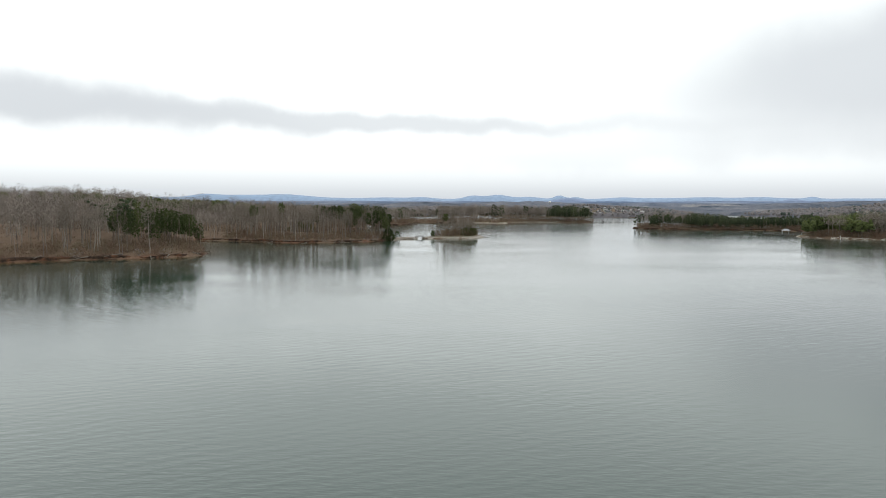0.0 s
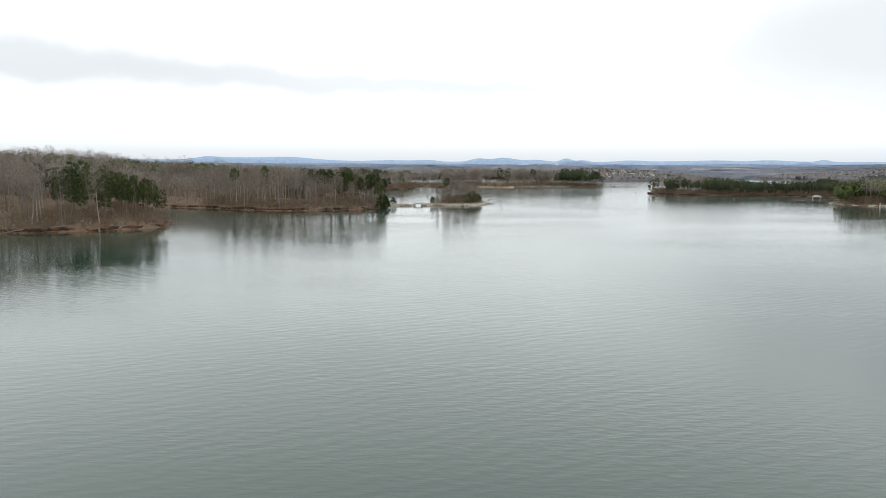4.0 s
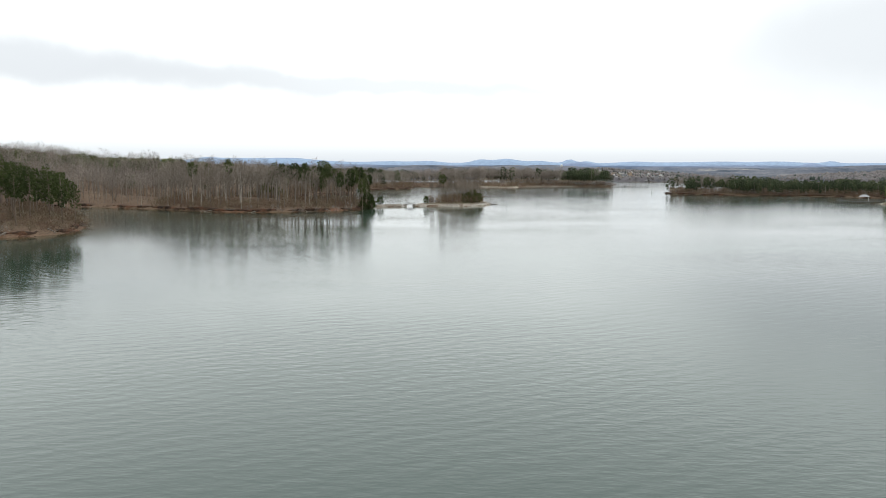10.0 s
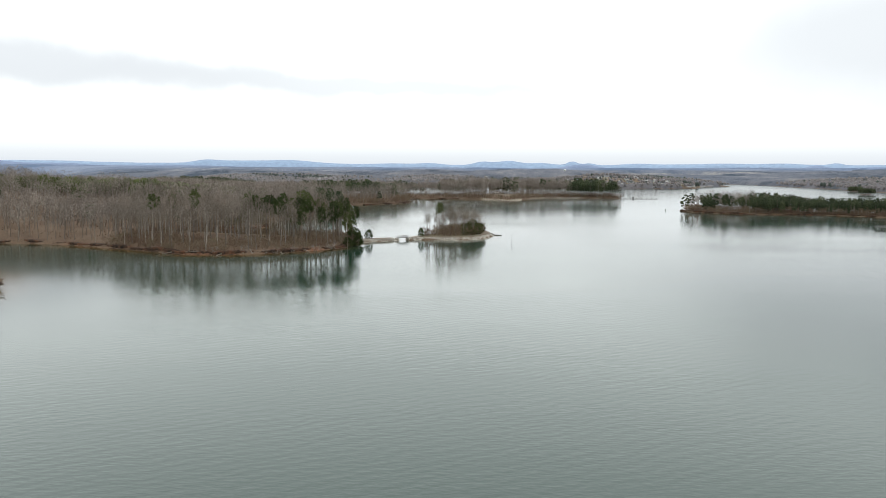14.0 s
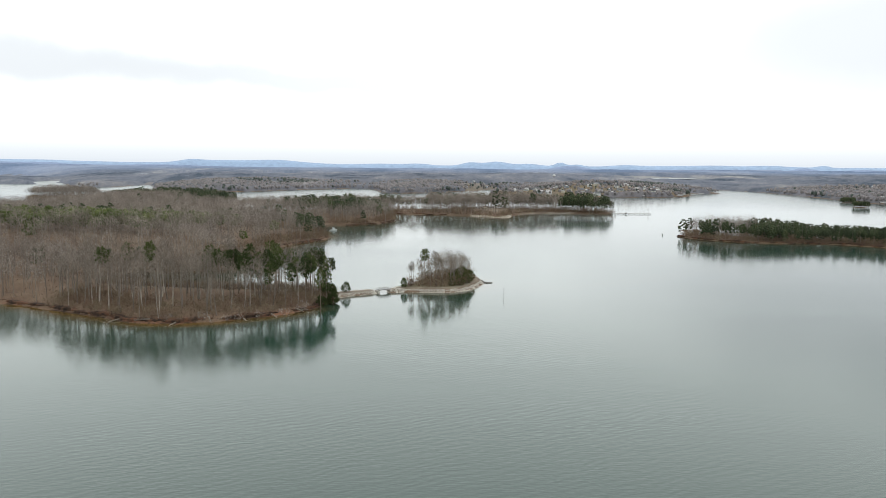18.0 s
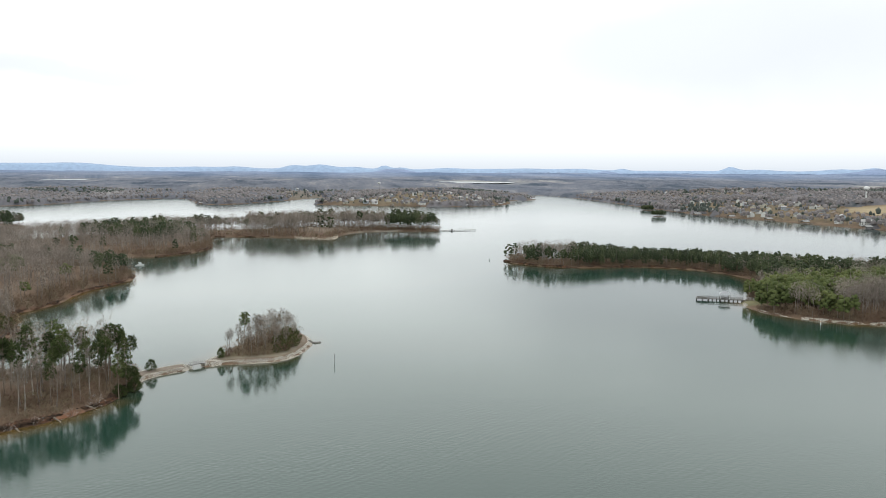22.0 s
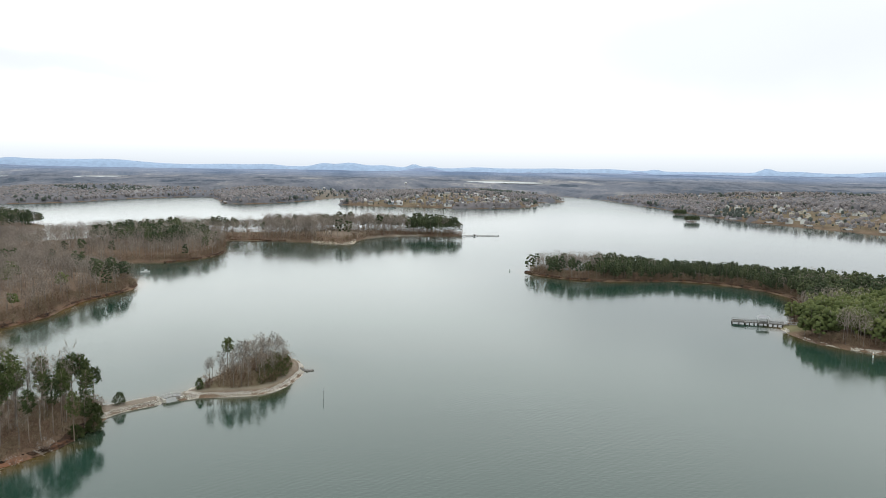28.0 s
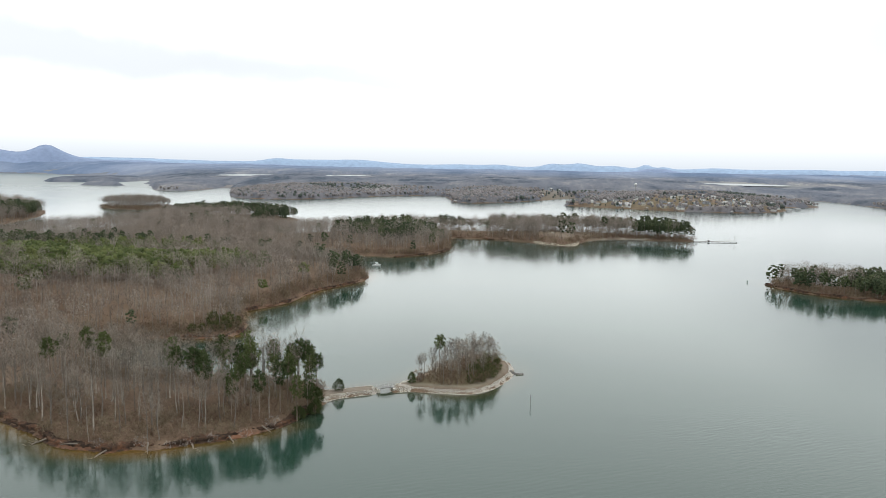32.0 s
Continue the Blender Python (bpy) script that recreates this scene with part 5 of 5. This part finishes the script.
marker_pole(27.5, 358.5, 2.9, deck_m, "slim dark channel marker pole standing in the lake")
top = empty("marker_post", pose(230.3, 371.4, 0), "short white marker post at the stone shore", "marker")
part("pole", rod(bmesh.new(), (0, 0, -1.5), (0, 0, 2.1), 0.22), white_m, top)
part("band", rod(bmesh.new(), (0, 0, 1.2), (0, 0, 1.55), 0.235), plain("faded_orange", (0.5, 0.25, 0.1), 0.6), top, "faded orange band")
part("cap", rod(bmesh.new(), (0, 0, 2.1), (0, 0, 2.3), 0.24, 0.05), white_m, top)
top = empty("buoy", pose(166, 611, 0), "small pale can buoy floating off the neck", "buoy")
part("can", rod(bmesh.new(), (0, 0, -0.3), (0, 0, 1.3), 0.38, 0.3, 12), white_m, top)
part("ring", rod(bmesh.new(), (0, 0, 0.5), (0, 0, 0.75), 0.39, 0.37, 12), plain("green_paint", (0.05, 0.2, 0.1), 0.5), top, "green band")


# ---- boat in the cove ----
def boat(x, y, turn):
    top = empty("motor_boat", pose(x, y, 0, 0, 0, turn), "small white motor boat moored in the cove", "boat")
    bm = bmesh.new()
    sections = []
    for u, wd, kz in ((-2.8, 0.95, -0.2), (-1.0, 1.1, -0.3), (0.8, 1.05, -0.3), (2.2, 0.65, -0.1), (3.0, 0.05, 0.25)):
        sections.append([bm.verts.new(p) for p in ((u, -wd, 0.75 + 0.06 * u), (u, -wd * 0.75, kz + 0.2), (u, 0, kz), (u, wd * 0.75, kz + 0.2), (u, wd, 0.75 + 0.06 * u))])
    for s0, s1 in zip(sections, sections[1:]):
        for k in range(4):
            bm.faces.new((s0[k], s0[k + 1], s1[k + 1], s1[k]))
        bm.faces.new((s0[4], s0[0], s1[0], s1[4]))
    bm.faces.new(sections[0])
    part("hull", bm, white_m, top)
    part("cabin", box(bmesh.new(), (1.7, 1.5, 0.9), (0.4, 0, 1.15), bevel=0.12), white_m, top)
    part("windshield", box(bmesh.new(), (0.06, 1.35, 0.5), (1.27, 0, 1.3), 0, 0), glass_m, top, "dark windshield")
    part("canopy", box(bmesh.new(), (2.0, 1.7, 0.08), (0.2, 0, 2.1), bevel=0.03), white_m, top)
    for px0, py0 in ((-0.6, -0.7), (-0.6, 0.7), (1.0, -0.7), (1.0, 0.7)):
        part("canopy_pole", rod(bmesh.new(), (px0, py0, 1.5), (px0, py0, 2.08), 0.03, sides=6), roof_grey_m, top)
    part("motor", box(bmesh.new(), (0.45, 0.4, 0.8), (-3.0, 0, 0.7), bevel=0.08), post_m, top, "black outboard motor")


boat(-70, 631, 20)


# ---- dock with its pavilion ----
def dock():
    ax, ay, bx, by = 234.5, 425.0, 220.0, 433.5
    length = math.hypot(bx - ax, by - ay)
    top = empty("dock", pose(ax, ay, 0, 0, 0, math.degrees(math.atan2(by - ay, bx - ax))), "grey timber dock with railings reaching into the lake", "dock")
    part("stringer", box(bmesh.new(), (length, 0.15, 0.25), (length / 2, -0.85, 0.85)), deck_m, top)
    part("stringer", box(bmesh.new(), (length, 0.15, 0.25), (length / 2, 0.85, 0.85)), deck_m, top)
    shared = None
    for k in range(int(length / 0.42)):
        ob = piece("plank", shared, top) if shared else part("plank", box(bmesh.new(), (0.38, 2.0, 0.07), bevel=0.012), deck_m, top)
        shared = ob.data
        ob.matrix_basis = pose(0.25 + k * 0.42, 0, 1.01)
    pile = None
    for k in range(9):
        for side in (-0.98, 0.98):
            ob = piece("pile", pile, top) if pile else part("pile", rod(bmesh.new(), (0, 0, -2.5), (0, 0, 1.0), 0.17), post_m, top)
            pile = ob.data
            ob.matrix_basis = pose(0.8 + k * (length - 1.2) / 8, side, 0)
    rail_post = None
    for k in range(13):
        for side in (-0.95, 0.95):
            ob = piece("rail_post", rail_post, top) if rail_post else part("rail_post", box(bmesh.new(), (0.1, 0.1, 1.05), (0, 0, 0.5)), deck_m, top)
            rail_post = ob.data
            ob.matrix_basis = pose(0.4 + k * (length - 0.8) / 12, side, 1.04)
    for side in (-0.95, 0.95):
        for z0 in (1.6, 2.05):
            part("rail", box(bmesh.new(), (length - 0.6, 0.07, 0.1), (length / 2, side, z0)), deck_m, top)
    # end platform with benches
    part("platform", box(bmesh.new(), (6.0, 4.6, 0.18), (length + 2.2, 0.2, 0.98), bevel=0.02), deck_m, top)
    for u in (-0.6, 2.2, 5.0):
        for side in (-2.0, 2.4):
            ob = piece("pile", pile, top)
            ob.matrix_basis = pose(length + u, side, 0)
            ob = piece("rail_post", rail_post, top)
            ob.matrix_basis = pose(length + u, side, 1.04)
    for side in (-2.0, 2.4):
        part("rail", box(bmesh.new(), (5.8, 0.07, 0.1), (length + 2.2, side, 2.05)), deck_m, top)
        part("bench", box(bmesh.new(), (4.6, 0.5, 0.45), (length + 2.3, side * 0.82, 1.3), bevel=0.03), deck_m, top)
    part("rail", box(bmesh.new(), (0.07, 4.4, 0.1), (length + 5.1, 0.2, 2.05)), deck_m, top)
    return top, length


dock_top, dock_len = dock()
pav = empty("pavilion", dock_top.matrix_basis @ pose(dock_len * 0.52, -0.9, 0), "open pavilion with a pale hipped roof on the dock", "pavilion")
part("floor", box(bmesh.new(), (4.6, 4.6, 0.2), (0, 0, 0.97), bevel=0.02), deck_m, pav)
for u in (-2.0, 2.0):
    for v0 in (-2.0, 2.0):
        part("post", box(bmesh.new(), (0.16, 0.16, 2.4), (u, v0, 2.25)), white_m, pav)
        part("pile", rod(bmesh.new(), (u, v0, -2.5), (u, v0, 0.9), 0.18), post_m, pav)
bm = bmesh.new()
ring = [bm.verts.new(p) for p in ((-2.7, -2.7, 3.4), (2.7, -2.7, 3.4), (2.7, 2.7, 3.4), (-2.7, 2.7, 3.4))]
ridge_pts = [bm.verts.new((-0.9, 0, 4.7)), bm.verts.new((0.9, 0, 4.7))]
for f in ((ring[0], ring[1], ridge_pts[1], ridge_pts[0]), (ring[1], ring[2], ridge_pts[1]), (ring[2], ring[3], ridge_pts[0], ridge_pts[1]), (ring[3], ring[0], ridge_pts[0])):
    bm.faces.new(f)
bm.faces.new(ring[::-1])
part("roof", bm, roof_grey_m, pav, "pale grey metal roof")
for side in (-2.0, 2.0):
    part("rail", box(bmesh.new(), (4.0, 0.07, 0.1), (0, side, 2.05)), deck_m, pav)
ramp = empty("gangway", pose(237.6, 423.0, 0.7, 0, 0, 150), "short railed gangway between lawn and dock", "walkway")
part("deck", box(bmesh.new(), (6.0, 1.6, 0.12), (0, 0, 0.5), bevel=0.02), deck_m, ramp)
for side in (-0.8, 0.8):
    part("rail", box(bmesh.new(), (6.0, 0.07, 0.09), (0, side, 1.5)), white_m, ramp)
    for u in (-2.8, -0.9, 0.9, 2.8):
        part("rail_post", box(bmesh.new(), (0.09, 0.09, 1.7), (u, side, 0.7)), white_m, ramp)


# ---- breakwater and shelter at the far point ----
pier = empty("breakwater_pier", pose(196, 868.5, 0, 0, 0, 4), "long low concrete pier running out from the pine point", "pier")
conc_m = plain("concrete", (0.38, 0.37, 0.35), 0.85)
for k in range(7):
    part("slab", box(bmesh.new(), (5.9, 2.4, 0.5), (3.0 + 6.0 * k, 0, 0.75), bevel=0.04), conc_m, pier)
for k in range(8):
    part("pile", rod(bmesh.new(), (0.4 + 5.9 * k, 0, -3), (0.4 + 5.9 * k, 0, 0.6), 0.35), post_m, pier)
part("block", box(bmesh.new(), (1.6, 2.0, 1.6), (14.5, -0.6, 1.1), bevel=0.06), post_m, pier, "dark block on the pier")
for u, s0 in ((25, 0.16), (30.5, 0.14), (35, 0.2), (39.5, 0.3)):
    m = pier.matrix_basis @ pose(u, 0.2, 0.98)
    sap = empty("bare_tree", m, "small leafless tree planted on the pier", "tree", "saplings on the pier")
    sap.scale = (s0, s0, s0)
    for key, me in zip(("trunk", "crown"), BARE_KINDS[int(u) % 7]):
        piece(key, me, sap)
sx, sy = 58.0, 858.0
hut = empty("picnic_shelter", pose(sx, sy, ground_z(sx, sy), 0, 0, 15), "small tan picnic shelter on the sandy spit", "shelter")
for u in (-2.2, 2.2):
    for v0 in (-1.6, 1.6):
        part("post", box(bmesh.new(), (0.18, 0.18, 2.5), (u, v0, 1.2)), deck_m, hut)
for side in (-1, 1):
    part("roof", box(bmesh.new(), (5.6, 2.5, 0.12), (0, side * 1.1, 2.9), 0, -side * 24), path_m, hut, "tan shingled roof slope")
part("table", box(bmesh.new(), (1.8, 0.8, 0.1), (0, 0, 0.78), bevel=0.02), deck_m, hut)


# ---- houses of the lake towns ----
WALLS = [plain("white_siding", (0.64, 0.64, 0.62), 0.7, 0.05), plain("cream_siding", (0.54, 0.5, 0.41), 0.7, 0.06), plain("grey_siding", (0.3, 0.315, 0.33), 0.7, 0.06),
         plain("tan_brick", (0.4, 0.31, 0.24), 0.85, 0.1), plain("pale_blue_siding", (0.36, 0.4, 0.44), 0.7, 0.05), plain("red_brick", (0.33, 0.2, 0.16), 0.85, 0.1)]
ROOFS = [plain("charcoal_shingle", (0.13, 0.13, 0.135), 0.9), plain("grey_shingle", (0.25, 0.245, 0.24), 0.9), plain("brown_shingle", (0.2, 0.165, 0.14), 0.9), plain("pale_shingle", (0.4, 0.39, 0.38), 0.9)]


def gable(bm, w0, d0, h0, rise, at=(0, 0, 0)):
    """Walls with gable ends."""
    x, y, z = at
    b = [bm.verts.new((x + sx0 * w0 / 2, y + sy0 * d0 / 2, z - 1.5)) for sx0, sy0 in ((-1, -1), (1, -1), (1, 1), (-1, 1))]
    t = [bm.verts.new((x + sx0 * w0 / 2, y + sy0 * d0 / 2, z + h0)) for sx0, sy0 in ((-1, -1), (1, -1), (1, 1), (-1, 1))]
    a0, a1 = bm.verts.new((x - w0 / 2, y, z + h0 + rise)), bm.verts.new((x + w0 / 2, y, z + h0 + rise))
    for f in ((b[0], b[1], t[1], t[0]), (b[2], b[3], t[3], t[2]), (b[1], b[2], t[2], a1, t[1]), (b[3], b[0], t[0], a0, t[3]), (b[3], b[2], b[1], b[0])):
        bm.faces.new(f)
    return bm


def roof_slabs(bm, w0, d0, h0, rise, at=(0, 0, 0), over=0.5):
    x, y, z = at
    run = d0 / 2 + over
    drop = rise * over / (d0 / 2)
    for side in (-1, 1):
        p = [(x - w0 / 2 - over, y, z + h0 + rise + 0.06), (x + w0 / 2 + over, y, z + h0 + rise + 0.06), (x + w0 / 2 + over, y + side * run, z + h0 - drop + 0.06), (x - w0 / 2 - over, y + side * run, z + h0 - drop + 0.06)]
        lo = [bm.verts.new(q) for q in p]
        hi = [bm.verts.new((q[0], q[1], q[2] + 0.22)) for q in p]
        bm.faces.new(hi if side < 0 else hi[::-1])
        bm.faces.new(lo[::-1] if side < 0 else lo)
        for k in range(4):
            bm.faces.new((lo[k], lo[(k + 1) % 4], hi[(k + 1) % 4], hi[k]))
    return bm


def house(k, wall, roof, w0, d0, h0, rise, wing, label):
    top = empty("house", pose(0, 0, -100), label, "house", "houses of the lake towns")
    part("wall", gable(bmesh.new(), w0, d0, h0, rise), wall, top)
    part("roof", roof_slabs(bmesh.new(), w0, d0, h0, rise), roof, top)
    if wing:
        at = (w0 * 0.32, -d0 * 0.62, 0)
        part("wing", gable(bmesh.new(), w0 * 0.36, d0 * 0.55, h0 * 0.8, rise * 0.5, at), wall, top)
        part("wing_roof", roof_slabs(bmesh.new(), w0 * 0.36, d0 * 0.55, h0 * 0.8, rise * 0.5, at, 0.35), roof, top)
    cols = 4 if w0 > 11 else 3
    for side in (-1, 1):
        for level in range(2 if h0 > 4.5 else 1):
            for c0 in range(cols):
                u = (c0 - (cols - 1) / 2) * w0 / cols
                if side < 0 and wing and u > w0 * 0.1:
                    continue
                part("window", box(bmesh.new(), (1.3, 0.12, 1.5), (u, side * (d0 / 2 + 0.03), 1.7 + 2.8 * level)), glass_m, top)
    part("door", box(bmesh.new(), (1.1, 0.14, 2.1), (-w0 * 0.12, -d0 / 2 - 0.05, 1.05)), post_m, top)
    part("chimney", box(bmesh.new(), (0.9, 0.9, rise + 1.8), (-w0 * 0.3, d0 * 0.12, h0 + rise * 0.7), bevel=0.03), WALLS[5], top, "brick chimney")
    return top


HOUSES = [house(0, WALLS[0], ROOFS[0], 13, 9, 5.6, 3.0, True, "white two-storey lake house with a dark shingle roof"),
          house(1, WALLS[1], ROOFS[1], 12, 8.5, 5.4, 2.8, False, "cream two-storey house with a grey shingle roof"),
          house(2, WALLS[2], ROOFS[0], 14, 9.5, 3.2, 2.6, True, "grey single-storey house with a dark roof"),
          house(3, WALLS[3], ROOFS[2], 12, 9, 5.2, 2.6, True, "tan brick house with a brown roof"),
          house(4, WALLS[4], ROOFS[3], 11, 8, 5.4, 2.6, False, "pale blue house with a light grey roof"),
          house(5, WALLS[0], ROOFS[3], 15, 9, 5.6, 3.2, True, "large white house with a pale roof")]
r = np.random.default_rng(77)
placed, first = [], [True] * len(HOUSES)


def settle(x, y, k, turn, scale=1.0):
    z = ground_z(x, y)
    m = pose(x, y, z + 0.2, 0, 0, turn)
    if first[k]:
        first[k] = False
        HOUSES[k].matrix_basis = m
        ob = HOUSES[k]
    else:
        ob = copy_thing(HOUSES[k], m)
    ob.scale = (scale, scale, scale)
    placed.append((x, y))


def street(cx, cy, rx, ry, count, gap, turn, shore=4.0):
    tries = 0
    while count > 0 and tries < 2500:
        tries += 1
        x, y = cx + rx * r.uniform(-1, 1), cy + ry * r.uniform(-1, 1)
        if ((x - cx) / rx) ** 2 + ((y - cy) / ry) ** 2 > 1:
            continue
        sd = float(shore_distance(np.array([x]), np.array([y]), SHORES[5][0])[0])
        if sd < shore + 8 or any((x - a0) ** 2 + (y - b0) ** 2 < gap * gap for a0, b0 in placed):
            continue
        if any(float(blob(np.array([x]), np.array([y]), *fld[:4], 0.2, fld[4])[0]) > 0 for fld in OPEN_FIELDS[:1]):
            continue
        settle(x, y, int(r.integers(0, len(HOUSES))), turn + r.choice((0, 90, 180, 20, -25)), r.uniform(0.6, 0.85))
        count -= 1


street(330, 1520, 195, 95, 56, 18, 10)
street(480, 1620, 90, 130, 18, 20, 30)
street(120, 1900, 60, 180, 8, 26, 60)
street(640, 1850, 60, 140, 8, 28, 40)
street(760, 900, 85, 200, 38, 19, 60)
street(770, 1180, 95, 190, 34, 19, 70)
street(900, 1500, 130, 260, 18, 30, 60)
street(890, 700, 80, 50, 8, 26, 20)
street(1150, 1050, 170, 180, 12, 36, 30)
street(-330, 1720, 60, 120, 5, 30, 60)
street(-900, 2100, 160, 110, 6, 40, 0)


def boathouse():
    top = empty("boathouse", pose(0, 0, -100), "open boathouse on piles with a grey roof", "boathouse", "boathouses of the lake towns")
    part("deck", box(bmesh.new(), (9, 6.5, 0.25), (0, 0, 0.9)), deck_m, top)
    for u in (-4, 4):
        for v0 in (-2.8, 2.8):
            part("post", rod(bmesh.new(), (u, v0, -2.5), (u, v0, 3.6), 0.16, sides=6), post_m, top)
    part("roof", roof_slabs(bmesh.new(), 9, 6.5, 3.4, 1.5, over=0.6), ROOFS[1], top)
    part("walkway", box(bmesh.new(), (14, 1.6, 0.2), (11, 0, 0.9)), deck_m, top)
    return top


proto, used = boathouse(), False
for sx0, sy0, turn in ((255, 1446, 70), (215, 1466, 70), (300, 1418, 70), (390, 1398, 90), (470, 1440, 140), (525, 1520, 150), (555, 1560, 160), (660, 1080, -10), (682, 950, 5), (688, 890, 0),
                       (694, 800, 0), (668, 1010, 0), (683, 1170, -15), (712, 1300, -20), (740, 695, 60), (800, 690, 80), (-95, 1560, 60), (20, 1640, 140), (700, 735, 40)):
    m = pose(sx0, sy0, 0, 0, 0, turn)
    if used:
        copy_thing(proto, m)
    else:
        proto.matrix_basis, used = m, True


# ---- long pale halls behind the shore ----
def hall(x, y, turn, w0, d0):
    top = empty("hall", pose(x, y, ground_z(x, y) + 0.2, 0, 0, turn), "long low pale commercial building among woods", "building")
    part("wall", gable(bmesh.new(), w0, d0, 5.0, 1.6), WALLS[0], top)
    part("roof", roof_slabs(bmesh.new(), w0, d0, 5.0, 1.6), white_m, top)
    for c0 in range(4):
        part("door", box(bmesh.new(), (3.2, 0.2, 3.6), ((c0 - 1.5) * w0 / 4.4, -d0 / 2 - 0.06, 1.8)), ROOFS[1], top)


for hx0, hy0, ht, hw, hd in ((1080, 1130, 40, 46, 18), (1030, 1240, 30, 40, 18), (1190, 1280, 55, 52, 20), (1500, 1350, 50, 60, 22), (1620, 1700, 30, 60, 22), (1980, 1500, 40, 70, 24), (1400, 2100, 20, 70, 24), (700, 2420, 10, 60, 22), (-700, 2700, 0, 60, 20)):
    hall(hx0, hy0, ht, hw, hd)


# ---- water towers ----
def water_tower(x, y, h, r0, slim, paint, label):
    top = empty("water_tower", pose(x, y, ground_z(x, y) - 0.3), label, "water tower")
    bm = bmesh.new()
    bmesh.ops.create_cone(bm, cap_ends=True, segments=20, radius1=r0 * slim * 2, radius2=r0 * slim, depth=h * 0.12, matrix=pose(0, 0, h * 0.06))
    part("base", bm, paint, top)
    part("stem", rod(bmesh.new(), (0, 0, h * 0.1), (0, 0, h - r0 * 0.7), r0 * slim, r0 * slim * 0.9, 20), paint, top)
    bm = bmesh.new()
    bmesh.ops.create_uvsphere(bm, u_segments=24, v_segments=14, radius=r0, matrix=pose(0, 0, h) @ Matrix.Diagonal((1, 1, 0.82, 1)))
    for f in bm.faces:
        f.smooth = True
    part("tank", bm, white_m, top, "rounded white tank")
    part("vent", rod(bmesh.new(), (0, 0, h + r0 * 0.8), (0, 0, h + r0 * 0.95), r0 * 0.1), roof_grey_m, top)


water_tower(948, 1052, 25, 4.3, 0.28, white_m, "white water tower on a slim stem above the straw field")
water_tower(313, 1914, 37.3 - ground_z(313, 1914), 3.6, 0.12, ROOFS[1], "far white water tower rising above the woods")

# ---- dark pines on the islets ----
for key, poly in (("islet", ISLET_1), ("islet", ISLET_2)):
    cx, cy = np.mean(poly, 0)
    x, y = planted(np.random.default_rng(int(cx)), cx - 16, cx + 16, cy - 16, cy + 16, 3.0)
    sd = shore_distance(x, y, chaikin(poly))
    x, y = x[sd > 0.5], y[sd > 0.5]
    scatter(key + "_pines", LOW_PINES, x, y, relief(x, y)[0], np.full(x.shape, 0.58), [stand_needle_m, pine_bark_m], np.random.default_rng(3), "dark green trees covering a tiny islet", "trees")
v, t, _ = stone_shape(900)
top = empty("islet_rock", pose(628, 1068, 0.2), "low dark rock in the open water", "rock")
piece("stone", np_mesh("stone", v * 4.5, t, plain("wet_rock", (0.12, 0.11, 0.1), 0.8)), top)
